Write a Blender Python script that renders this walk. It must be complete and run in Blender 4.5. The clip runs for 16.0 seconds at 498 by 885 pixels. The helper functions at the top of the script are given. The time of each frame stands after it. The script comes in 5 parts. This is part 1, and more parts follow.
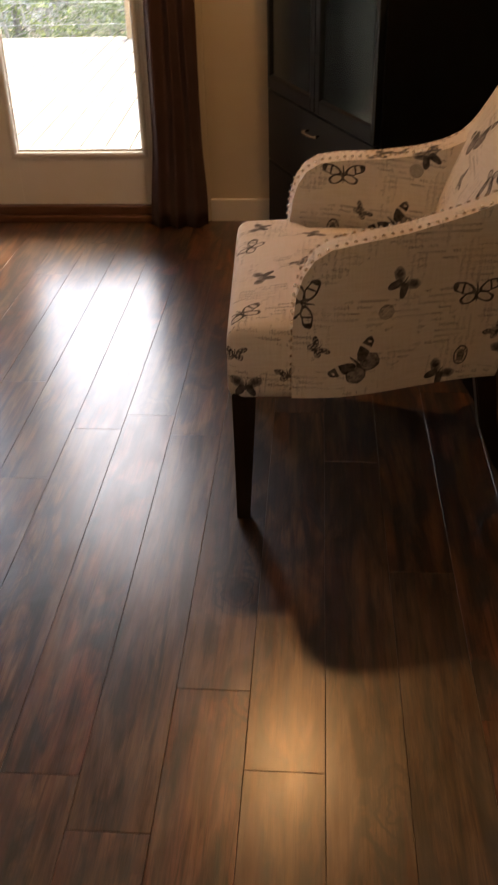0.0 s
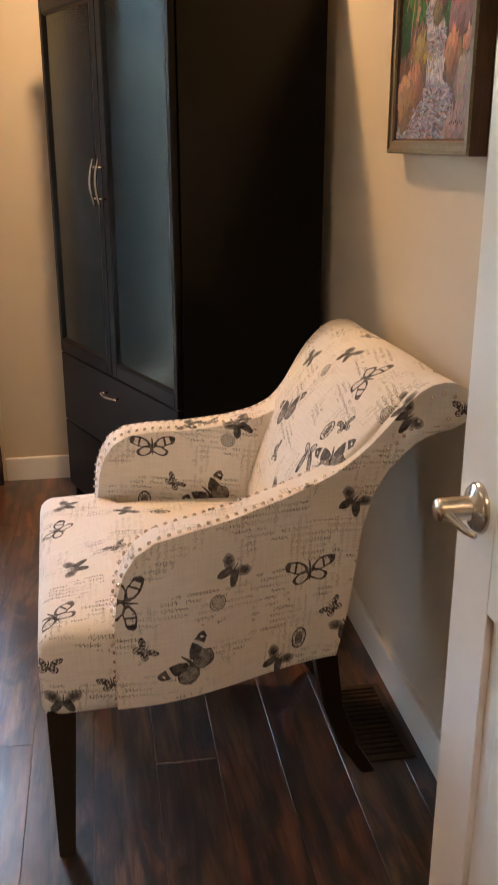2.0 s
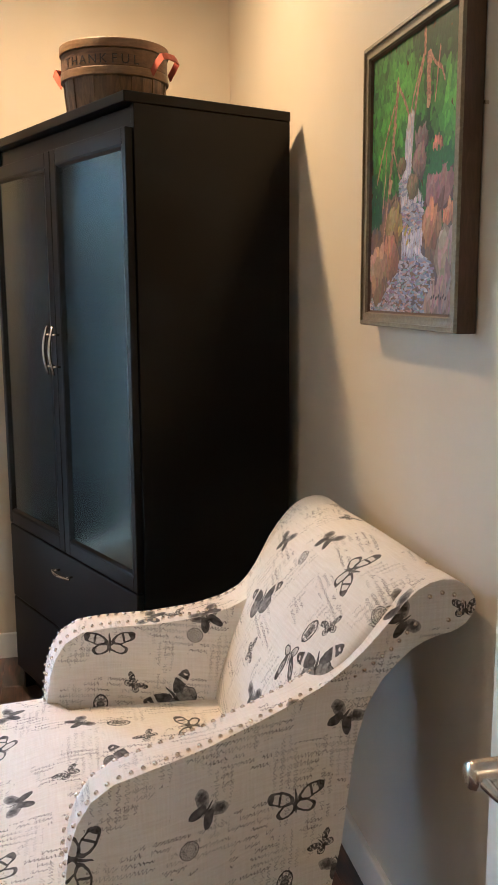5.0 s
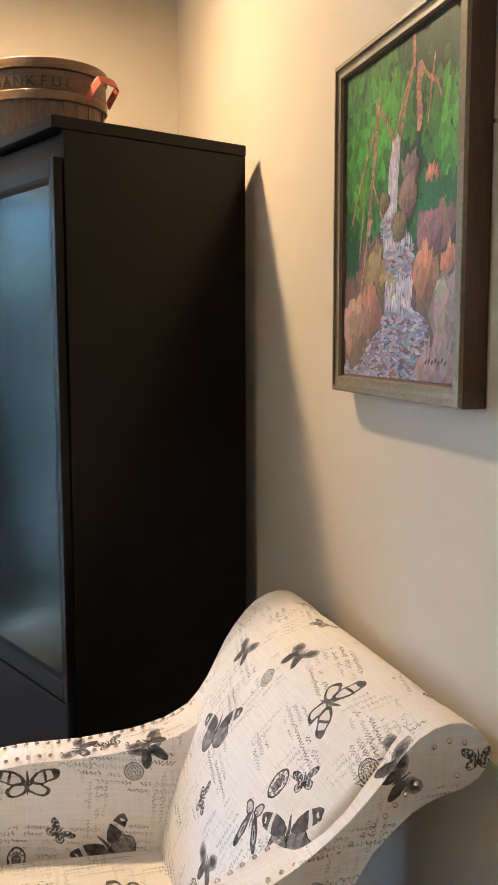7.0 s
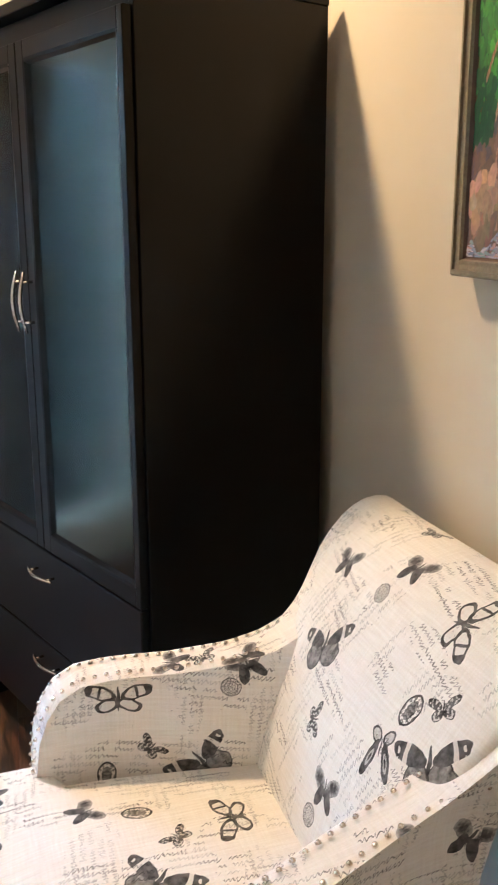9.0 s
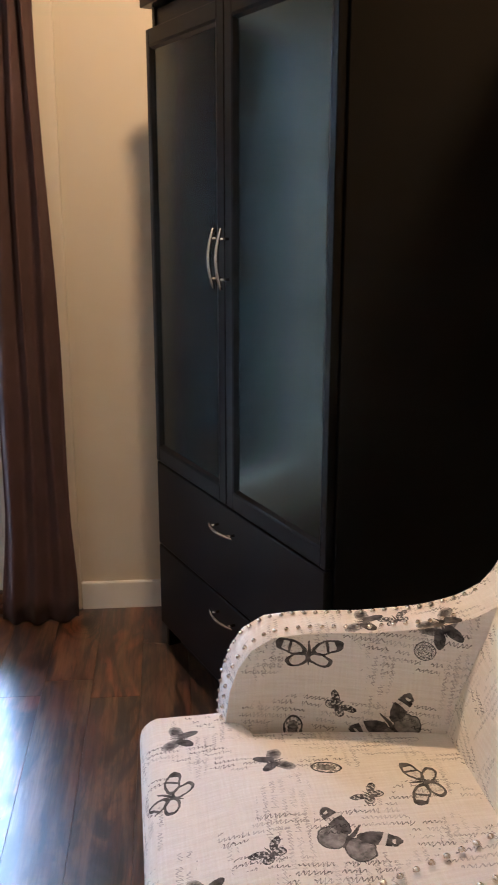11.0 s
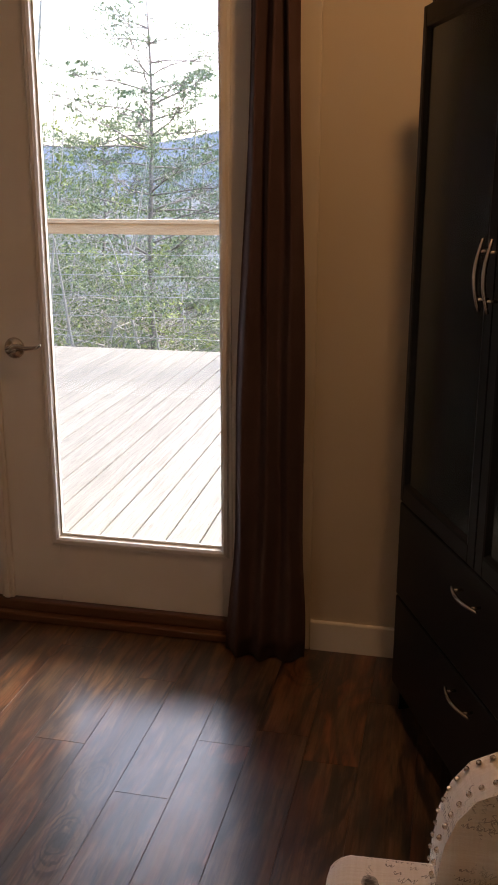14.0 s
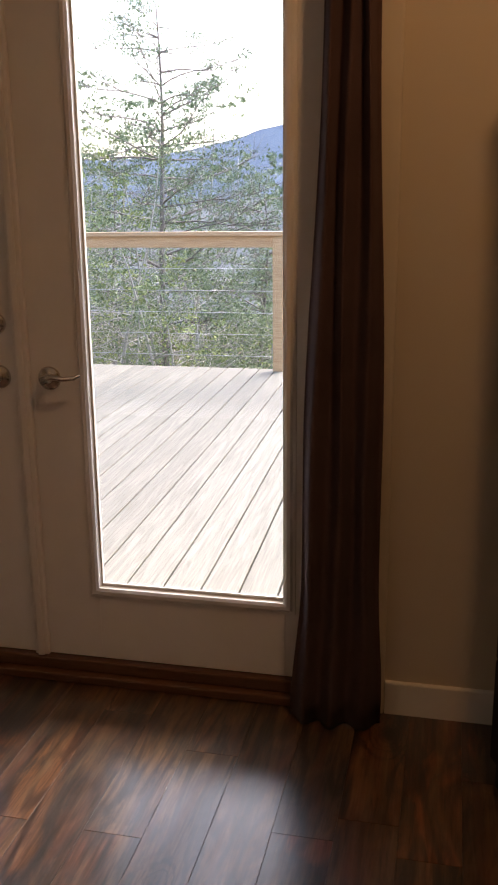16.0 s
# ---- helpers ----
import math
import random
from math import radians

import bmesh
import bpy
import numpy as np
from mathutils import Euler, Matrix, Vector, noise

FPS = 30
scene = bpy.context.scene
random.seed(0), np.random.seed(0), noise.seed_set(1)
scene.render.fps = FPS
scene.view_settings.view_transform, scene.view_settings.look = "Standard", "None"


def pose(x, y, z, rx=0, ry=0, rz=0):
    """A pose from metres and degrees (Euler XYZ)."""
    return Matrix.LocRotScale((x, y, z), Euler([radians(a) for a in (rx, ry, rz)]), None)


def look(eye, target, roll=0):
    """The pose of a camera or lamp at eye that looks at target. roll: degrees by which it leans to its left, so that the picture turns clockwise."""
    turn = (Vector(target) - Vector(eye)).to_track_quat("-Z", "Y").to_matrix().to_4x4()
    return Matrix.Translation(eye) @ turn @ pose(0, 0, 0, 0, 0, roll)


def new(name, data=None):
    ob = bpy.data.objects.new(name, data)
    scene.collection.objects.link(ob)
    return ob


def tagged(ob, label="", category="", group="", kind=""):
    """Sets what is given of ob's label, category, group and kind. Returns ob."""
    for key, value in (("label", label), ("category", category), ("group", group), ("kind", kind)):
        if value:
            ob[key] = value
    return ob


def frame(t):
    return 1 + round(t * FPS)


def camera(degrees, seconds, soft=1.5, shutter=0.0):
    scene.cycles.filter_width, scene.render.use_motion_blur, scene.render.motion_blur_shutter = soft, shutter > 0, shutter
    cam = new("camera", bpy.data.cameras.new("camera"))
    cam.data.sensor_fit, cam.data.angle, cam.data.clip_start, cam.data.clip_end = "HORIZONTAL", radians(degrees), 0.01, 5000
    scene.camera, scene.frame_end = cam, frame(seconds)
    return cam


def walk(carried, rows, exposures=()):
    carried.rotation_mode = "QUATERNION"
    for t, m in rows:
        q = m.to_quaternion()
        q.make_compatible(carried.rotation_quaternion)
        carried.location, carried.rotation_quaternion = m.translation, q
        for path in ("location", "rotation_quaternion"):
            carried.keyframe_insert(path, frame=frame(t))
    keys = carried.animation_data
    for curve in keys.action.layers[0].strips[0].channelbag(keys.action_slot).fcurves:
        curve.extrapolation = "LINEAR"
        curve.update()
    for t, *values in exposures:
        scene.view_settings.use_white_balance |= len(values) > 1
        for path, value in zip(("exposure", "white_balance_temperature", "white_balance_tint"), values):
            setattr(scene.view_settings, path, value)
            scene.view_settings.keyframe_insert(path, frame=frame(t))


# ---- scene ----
cam = camera(31.0, 16.0, soft=1.6, shutter=0.3)
PATH = [
    (0, (0.136, -0.607, 1.318), (-0.004, 1.074, 0.243), -1.6),
    (0.5, (0.08, -0.558, 1.332), (0.092, 1.199, 0.377), -1.5),
    (1, (0.069, -0.529, 1.345), (0.186, 1.289, 0.519), -0.9),
    (1.5, (0.081, -0.458, 1.348), (0.32, 1.388, 0.616), -0.5),
    (2, (0.097, -0.368, 1.363), (0.408, 1.501, 0.724), -0.0),
    (2.5, (0.104, -0.308, 1.382), (0.396, 1.603, 0.869), -0.2),
    (3, (0.133, -0.261, 1.394), (0.438, 1.675, 1.0), -0.0),
    (3.5, (0.127, -0.245, 1.404), (0.469, 1.696, 1.069), 0.2),
    (4, (0.11, -0.205, 1.404), (0.488, 1.73, 1.065), 0.1),
    (4.2, (0.104, -0.196, 1.405), (0.491, 1.736, 1.06), 0.0),
    (6.3, (0.105, 0.028, 1.417), (0.619, 1.943, 1.158), 0.2),
    (6.5, (0.119, 0.074, 1.422), (0.646, 1.988, 1.179), 0.3),
    (7, (0.178, 0.178, 1.429), (0.712, 2.091, 1.196), -0.1),
    (7.5, (0.182, 0.236, 1.436), (0.752, 2.139, 1.205), -0.7),
    (8, (0.133, 0.296, 1.445), (0.74, 2.183, 1.179), -0.8),
    (8.5, (0.098, 0.346, 1.439), (0.662, 2.225, 1.049), -0.4),
    (9, (0.062, 0.372, 1.422), (0.572, 2.245, 0.94), -0.1),
    (9.5, (0.035, 0.373, 1.425), (0.463, 2.253, 0.893), -0.5),
    (9.7, (0.019, 0.372, 1.418), (0.421, 2.257, 0.885), -0.3),
    (11.8, (-0.018, 0.485, 1.372), (0.0, 2.417, 0.855), 0.1),
    (12, (-0.007, 0.517, 1.373), (-0.026, 2.45, 0.86), 0.2),
    (12.5, (0.017, 0.595, 1.373), (-0.105, 2.525, 0.86), 0.5),
    (13, (0.043, 0.652, 1.382), (-0.2, 2.569, 0.865), 0.6),
    (13.5, (0.041, 0.699, 1.383), (-0.31, 2.599, 0.865), 0.3),
    (14, (0.039, 0.73, 1.383), (-0.377, 2.614, 0.856), 0.1),
    (14.5, (0.03, 0.768, 1.375), (-0.394, 2.647, 0.834), -0.0),
    (15, (-0.006, 0.834, 1.365), (-0.421, 2.714, 0.822), -0.3),
    (15.5, (-0.108, 0.926, 1.375), (-0.512, 2.814, 0.855), -0.8),
    (16, (-0.193, 1.006, 1.381), (-0.62, 2.893, 0.876), -0.6),
]
walk(cam, [(t, look(eye, target, roll)) for t, eye, target, roll in PATH],
     exposures=[(0.0, 3.1, 7500, 12), (0.8, 3.45, 6900, 11), (1.5, 4.3, 6300, 6), (2.2, 4.5, 5200, 1), (3.0, 4.6, 4650, -4), (4.0, 4.6, 4550, -4), (7.0, 4.9, 4400, -6), (9.0, 5.0, 4350, -7),
                (12.0, 3.95, 5200, 5), (12.6, 3.75, 5800, 7), (13.3, 2.9, 6500, 12), (14.2, 2.4, 6650, 15), (16.0, 2.25, 6650, 15)])

# ---- world, sun, lamps ----
SUN_EL, SUN_AZ = 42.0, 20.0
world = bpy.data.worlds.new("world")
scene.world = world
world.use_nodes = True
wn = world.node_tree.nodes
sky = wn.new("ShaderNodeTexSky")
sky.sky_type, sky.sun_disc = "NISHITA", False
sky.sun_elevation, sky.sun_rotation = radians(SUN_EL), radians(SUN_AZ)
sky.dust_density, sky.air_density = 2.5, 1.0
wn["Background"].inputs["Strength"].default_value = 0.15
world.node_tree.links.new(sky.outputs[0], wn["Background"].inputs["Color"])
sun = new("sun", bpy.data.lights.new("sun", "SUN"))
sun.data.energy, sun.data.angle, sun.data.color = 1.2, radians(20), (1.0, 0.95, 0.88)
sun.matrix_world = look((2, 6, 8), (2 + math.sin(radians(SUN_AZ)) * -3, 6 - math.cos(radians(SUN_AZ)) * 3, 8 - 3 * math.tan(radians(SUN_EL))))

LAMP = (0.05, 2.42)
CEIL = 2.60


def ceiling_lamp_or_fill(x, y, watts, colour=(1.0, 0.505, 0.20), size=0.13):
    lamp = new("ceiling_lamp_or_fill", bpy.data.lights.new("ceiling_lamp_or_fill", "AREA"))
    lamp.data.shape, lamp.data.size, lamp.data.energy, lamp.data.color = "DISK", size, watts, colour
    lamp.matrix_world = pose(x, y, CEIL - 0.012)
    return lamp


ceiling_lamp_or_fill(*LAMP, 1.5)
# Two unseen fill lamps, invented to lift the room and the hall doorway.
ceiling_lamp_or_fill(-1.7, 1.3, 0.3)
ceiling_lamp_or_fill(0.2, -0.9, 0.42)


# ---- node helpers ----
class Mat:
    """A small wrapper round a node material."""

    def __init__(self, name, rough=0.6, metal=0.0, spec=0.5):
        self.m = bpy.data.materials.new(name)
        self.m.use_nodes = True
        self.t = self.m.node_tree
        self.b = self.t.nodes["Principled BSDF"]
        self.b.inputs["Roughness"].default_value = rough
        self.b.inputs["Metallic"].default_value = metal
        self.b.inputs["Specular IOR Level"].default_value = spec

    def n(self, kind, **kw):
        node = self.t.nodes.new("ShaderNode" + kind)
        for key, value in kw.items():
            if key in node.inputs:
                node.inputs[key].default_value = value
        return node

    def link(self, a, b):
        self.t.links.new(a, b)

    def put(self, value, socket):
        if isinstance(value, bpy.types.NodeSocket):
            self.t.links.new(value, socket)
        else:
            socket.default_value = value

    def coord(self, which="Object", scale=(1, 1, 1), shift=None):
        co = self.n("TexCoord").outputs[which]
        mp = self.n("Mapping")
        mp.inputs["Scale"].default_value = scale
        self.link(co, mp.inputs["Vector"])
        if shift is not None:
            self.link(shift, mp.inputs["Location"])
        return mp.outputs[0]

    def noise(self, vec, scale, detail=4.0, rough=0.55, distort=0.0):
        node = self.n("TexNoise", Scale=scale, Detail=detail, Roughness=rough, Distortion=distort)
        self.link(vec, node.inputs["Vector"])
        return node.outputs["Fac"]

    def ramp(self, fac, *stops):
        node = self.n("ValToRGB")
        el = node.color_ramp.elements
        while len(el) < len(stops):
            el.new(0.5)
        for e, (p, c) in zip(el, stops):
            e.position, e.color = p, (*c, 1) if len(c) == 3 else c
        self.link(fac, node.inputs[0])
        return node.outputs[0]

    def math(self, op, a, b=0.0, c=0.0):
        node = self.n("Math")
        node.operation = op
        for v, s in zip((a, b, c), node.inputs):
            self.put(v, s)
        return node.outputs[0]

    def mix(self, fac, a, b, mode="MIX"):
        node = self.n("MixRGB")
        node.blend_type = mode
        for v, s in zip((fac, a, b), node.inputs):
            self.put((*v, 1) if isinstance(v, tuple) and len(v) == 3 else v, s)
        return node.outputs[0]

    def colour(self, value):
        self.put((*value, 1) if isinstance(value, tuple) else value, self.b.inputs["Base Color"])
        return self

    def rough(self, value):
        self.put(value, self.b.inputs["Roughness"])
        return self

    def bump(self, height, strength=0.3, distance=0.002):
        node = self.n("Bump", Strength=strength, Distance=distance)
        self.link(height, node.inputs["Height"])
        self.link(node.outputs[0], self.b.inputs["Normal"])
        return self

    def random(self):
        return self.n("ObjectInfo").outputs["Random"]


def grey(v):
    return (v, v, v)


# ---- materials ----
def plaster(name, base, dark):
    k = Mat(name, 0.75, spec=0.3)
    co = k.coord("Object")
    k.colour(k.ramp(k.noise(co, 1.3, 5), (0.3, dark), (0.7, base)))
    k.bump(k.noise(co, 190, 3), 0.12, 0.001)
    return k.m


WALL = plaster("cream_wall_paint", (0.60, 0.535, 0.425), (0.565, 0.50, 0.395))
CEILING = plaster("white_ceiling_paint", (0.78, 0.77, 0.74), (0.74, 0.73, 0.70))


def gloss_paint(name, base, rough=0.35):
    k = Mat(name, rough)
    co = k.coord("Object")
    k.colour(k.ramp(k.noise(co, 6, 5), (0.3, tuple(0.94 * c for c in base)), (0.7, base)))
    k.bump(k.noise(co, 120, 2), 0.05, 0.001)
    return k.m


TRIM = gloss_paint("white_trim_paint", (0.78, 0.76, 0.71))
CASING = gloss_paint("cream_casing_paint", (0.66, 0.60, 0.49))
DOORPAINT = gloss_paint("white_door_paint", (0.80, 0.78, 0.74), 0.3)


def plank_material():
    k = Mat("rustic_plank", 0.28, spec=0.8)
    rnd = k.random()
    off = k.n("CombineXYZ")
    k.link(k.math("MULTIPLY", rnd, 37.0), off.inputs[0])
    k.link(k.math("MULTIPLY", rnd, 91.0), off.inputs[1])
    # knots pull the grain round them
    flat = k.coord("Object", (1, 1, 0), off.outputs[0])
    cells = k.n("TexVoronoi", Scale=3.6, Randomness=1.0)
    squash = k.coord("Object", (1.0, 0.62, 0), off.outputs[0])
    k.link(squash, cells.inputs["Vector"])
    knot = k.math("ADD", cells.outputs["Distance"], k.math("MULTIPLY", k.math("SUBTRACT", k.noise(flat, 30, 2), 0.5), 0.10))
    pull = k.math("POWER", 2.718, k.math("MULTIPLY", k.math("MULTIPLY", knot, knot), -38.0))
    fine = k.noise(k.coord("Object", (26, 1.5, 1), off.outputs[0]), 3.4, 6, 0.66, 0.9)
    wide = k.noise(k.coord("Object", (5, 1.5, 1), off.outputs[0]), 2.0, 5, 0.62, 1.2)
    figure = k.math("ADD", k.noise(k.coord("Object", (6, 0.9, 1), off.outputs[0]), 1.0, 1.5, 0.4), k.math("MULTIPLY", pull, 0.42))
    rings = k.math("SINE", k.math("MULTIPLY", figure, 64.0))
    tone = k.ramp(rnd, (0.0, (0.080, 0.030, 0.011)), (0.2, (0.125, 0.066, 0.030)), (0.4, (0.075, 0.050, 0.032)), (0.55, (0.150, 0.044, 0.018)), (0.7, (0.100, 0.042, 0.017)), (0.85, (0.055, 0.034, 0.020)), (1.0, (0.140, 0.082, 0.040)))
    base = k.mix(k.ramp(fine, (0.34, grey(0)), (0.66, grey(1))), k.mix(1.0, tone, (0.45, 0.43, 0.42), "MULTIPLY"), k.mix(1.0, tone, (1.45, 1.45, 1.45), "MULTIPLY"))
    base = k.mix(k.ramp(rings, (0.1, grey(0)), (0.9, grey(0.85))), base, k.mix(1.0, tone, (0.14, 0.125, 0.12), "MULTIPLY"))
    base = k.mix(k.ramp(wide, (0.40, grey(0)), (0.56, grey(0.92))), base, (0.014, 0.014, 0.015))
    red = k.noise(k.coord("Object", (7, 0.7, 1), off.outputs[0]), 3.1, 4, 0.55)
    base = k.mix(k.ramp(red, (0.50, grey(0)), (0.74, grey(0.6))), base, (0.130, 0.050, 0.026))
    pale = k.noise(k.coord("Object", (9, 0.8, 1), off.outputs[0]), 2.3, 5, 0.65)
    base = k.mix(k.ramp(pale, (0.50, grey(0)), (0.74, grey(0.65))), base, (0.20, 0.125, 0.066))
    base = k.mix(k.ramp(knot, (0.05, grey(0.97)), (0.12, grey(0))), base, (0.010, 0.007, 0.006))
    k.colour(k.mix(1.0, base, (1.20, 1.04, 0.93), "MULTIPLY"))
    wear = k.noise(k.coord("Object", (4, 1.4, 1), off.outputs[0]), 4.0, 5, 0.65, 0.8)
    k.rough(k.math("ADD", k.math("MULTIPLY", fine, 0.10), k.math("ADD", 0.20, k.math("MULTIPLY", wear, 0.14))))
    polish = k.math("MULTIPLY", k.ramp(fine, (0.34, grey(0.72)), (0.60, grey(1.0))), k.ramp(wear, (0.35, grey(0.55)), (0.62, grey(1.0))))
    k.link(polish, k.b.inputs["Coat Weight"])
    k.link(k.math("ADD", 0.35, k.math("MULTIPLY", polish, 0.65)), k.b.inputs["Specular IOR Level"])
    k.b.inputs["Coat Roughness"].default_value = 0.24
    k.bump(k.math("ADD", k.noise(k.coord("Object", (40, 2, 1), off.outputs[0]), 2.0, 3), k.math("MULTIPLY", rings, 0.20)), 0.20, 0.001)
    return k.m


PLANK = plank_material()


def wood(name, a, b, axis=(1, 12, 12), rough=0.5, scale=4.0, bump=0.2):
    k = Mat(name, rough)
    rnd = k.random()
    off = k.n("CombineXYZ")
    k.link(k.math("MULTIPLY", rnd, 50.0), off.inputs[0])
    k.link(k.math("MULTIPLY", rnd, 23.0), off.inputs[2])
    grain = k.noise(k.coord("Object", axis, off.outputs[0]), scale, 7, 0.62, 1.5)
    col = k.ramp(grain, (0.3, a), (0.7, b))
    k.colour(k.mix(k.math("MULTIPLY", rnd, 0.35), col, tuple(0.75 * c for c in a)))
    k.bump(grain, bump, 0.002)
    return k.m


DECK = wood("weathered_deck_pine", (0.130, 0.122, 0.098), (0.270, 0.256, 0.210), (20, 0.9, 14), 0.7, 2.2)
RAILWOOD = wood("pine_rail", (0.42, 0.25, 0.13), (0.60, 0.42, 0.25), (1, 14, 14), 0.6, 3.0)
THRESH = wood("stained_threshold", (0.10, 0.042, 0.02), (0.19, 0.085, 0.042), (1, 16, 16), 0.4, 5.0)
BASKET = wood("stained_basket_slats", (0.045, 0.024, 0.010), (0.24, 0.140, 0.058), (9, 9, 1.5), 0.55, 6.0)
BAND = wood("basket_band_wood", (0.085, 0.046, 0.019), (0.19, 0.112, 0.048), (3, 3, 14), 0.55, 6.0)
HOOP = wood("basket_hoop_wood", (0.12, 0.068, 0.028), (0.27, 0.165, 0.075), (3, 3, 14), 0.5, 6.0)
LEG = wood("espresso_leg", (0.010, 0.006, 0.005), (0.022, 0.013, 0.010), (14, 14, 1), 0.3, 4.0, 0.05)
FRAME = wood("olive_gilt_frame", (0.17, 0.135, 0.075), (0.30, 0.25, 0.15), (16, 16, 16), 0.45, 5.0)
FRAMESIDE = wood("walnut_frame_side", (0.07, 0.036, 0.019), (0.14, 0.075, 0.04), (16, 3, 3), 0.5, 5.0)
BARK = wood("pale_tree_bark", (0.34, 0.31, 0.27), (0.62, 0.59, 0.54), (6, 6, 1.5), 0.85, 5.0, 0.5)
PINEBARK = wood("pine_bark", (0.17, 0.145, 0.13), (0.33, 0.29, 0.265), (6, 6, 1.5), 0.85, 5.0, 0.5)


def black_lacquer():
    k = Mat("black_brown_lacquer", 0.34, spec=0.24)
    co = k.coord("Object")
    k.colour(k.ramp(k.noise(co, 3, 4), (0.3, (0.0015, 0.0013, 0.0013)), (0.75, (0.0026, 0.0022, 0.0020))))
    k.rough(k.ramp(k.noise(co, 1.5, 1), (0.3, grey(0.32)), (0.7, grey(0.36))))
    return k.m


BLACK = black_lacquer()


def satin_panel():
    k = Mat("satin_black_panel", 0.20, spec=0.5)
    k.b.inputs["IOR"].default_value = 1.8
    k.b.inputs["Specular Tint"].default_value = (0.72, 1.0, 0.93, 1)
    k.colour(k.ramp(k.noise(k.coord("Object"), 2, 2), (0.3, (0.0018, 0.0022, 0.0024)), (0.7, (0.0026, 0.0031, 0.0033))))
    return k.m


PANEL = satin_panel()


def metal(name, base, rough):
    k = Mat(name, rough, 1.0)
    co = k.coord("Object")
    k.colour(k.ramp(k.noise(co, 40, 3), (0.3, tuple(0.85 * c for c in base)), (0.7, base)))
    return k.m


NICKEL = metal("brushed_nickel", (0.62, 0.58, 0.53), 0.25)
NAIL = metal("antique_nickel_nailhead", (0.86, 0.80, 0.72), 0.24)
BRONZE = metal("dark_floor_vent_metal", (0.10, 0.075, 0.055), 0.45)
STEEL = metal("steel_cable", (0.55, 0.56, 0.58), 0.4)


def curtain_cloth():
    k = Mat("brown_curtain_cloth", 0.85, spec=0.2)
    co = k.coord("Object", (900, 900, 500))
    weave = k.noise(co, 1.0, 2)
    k.colour(k.ramp(k.noise(k.coord("Object"), 5, 4), (0.3, (0.066, 0.038, 0.036)), (0.7, (0.092, 0.055, 0.052))))
    k.b.inputs["Sheen Weight"].default_value = 0.05
    k.bump(weave, 0.2, 0.001)
    return k.m


CURTAIN = curtain_cloth()


def handle_leather():
    k = Mat("red_handle", 0.45)
    k.colour(k.ramp(k.noise(k.coord("Object"), 60, 3), (0.3, (0.42, 0.085, 0.045)), (0.7, (0.55, 0.13, 0.07))))
    return k.m


RED = handle_leather()


def window_glass():
    k = Mat("window_glass", 0.0)
    nodes = k.t.nodes
    mixer, clear, shine, lw = nodes.new("ShaderNodeMixShader"), nodes.new("ShaderNodeBsdfTransparent"), nodes.new("ShaderNodeBsdfGlossy"), nodes.new("ShaderNodeFresnel")
    shine.inputs["Roughness"].default_value = 0.02
    lw.inputs["IOR"].default_value = 1.45
    k.link(lw.outputs[0], mixer.inputs[0])
    k.link(clear.outputs[0], mixer.inputs[1])
    k.link(shine.outputs[0], mixer.inputs[2])
    k.link(mixer.outputs[0], nodes["Material Output"].inputs["Surface"])
    return k.m


GLASS = window_glass()


def lamp_glow():
    k = Mat("lamp_diffuser", 0.5)
    k.colour((0.9, 0.8, 0.6))
    k.b.inputs["Emission Color"].default_value = (1.0, 0.75, 0.45, 1)
    k.b.inputs["Emission Strength"].default_value = 2.0
    return k.m


GLOW = lamp_glow()


def foliage(name, a, b):
    k = Mat(name, 0.6, spec=0.3)
    isl = k.n("NewGeometry").outputs["Random Per Island"]
    k.colour(k.ramp(isl, (0.0, a), (1.0, b)))
    k.b.inputs["Transmission Weight"].default_value = 0.0
    return k.m


LEAF = foliage("spring_leaves", (0.11, 0.16, 0.06), (0.42, 0.46, 0.16))
UNDER = foliage("evergreen_undergrowth", (0.10, 0.145, 0.07), (0.32, 0.37, 0.19))
NEEDLE = foliage("pine_needles", (0.10, 0.145, 0.085), (0.24, 0.30, 0.17))


def earth(name, a, b, scale):
    k = Mat(name, 0.95, spec=0.1)
    co = k.coord("Object")
    k.colour(k.ramp(k.noise(co, scale, 9, 0.7), (0.3, a), (0.7, b)))
    return k.m


GROUND = earth("forest_floor", (0.06, 0.06, 0.03), (0.16, 0.13, 0.08), 0.8)
# Haze goes into the colours: pale blue far off, greyed on the nearer slope.
HAZE_HILL = earth("haze_tinted_wooded_hill", (0.25, 0.275, 0.33), (0.34, 0.37, 0.42), 0.06)
NEARHILL = earth("leafless_wooded_slope", (0.17, 0.18, 0.165), (0.36, 0.35, 0.345), 0.5)


# ---- mesh helpers ----
def part(name, bm, material, parent=None, label="", smooth=False, kind="", category="", group=""):
    me = bpy.data.meshes.new(name)
    bm.normal_update()
    bm.to_mesh(me)
    bm.free()
    for p in me.polygons:
        p.use_smooth = smooth
    for mat in material if isinstance(material, (list, tuple)) else (material,):
        me.materials.append(mat)
    ob = new(name, me)
    if parent is not None:
        ob.parent = parent
    return tagged(ob, label, category, group, kind)


def thing(name, label, category, group="", at=(0, 0, 0), rz=0.0):
    ob = new(name)
    ob.matrix_world = pose(*at, 0, 0, rz)
    ob.empty_display_size = 0.05
    return tagged(ob, label, category, group)


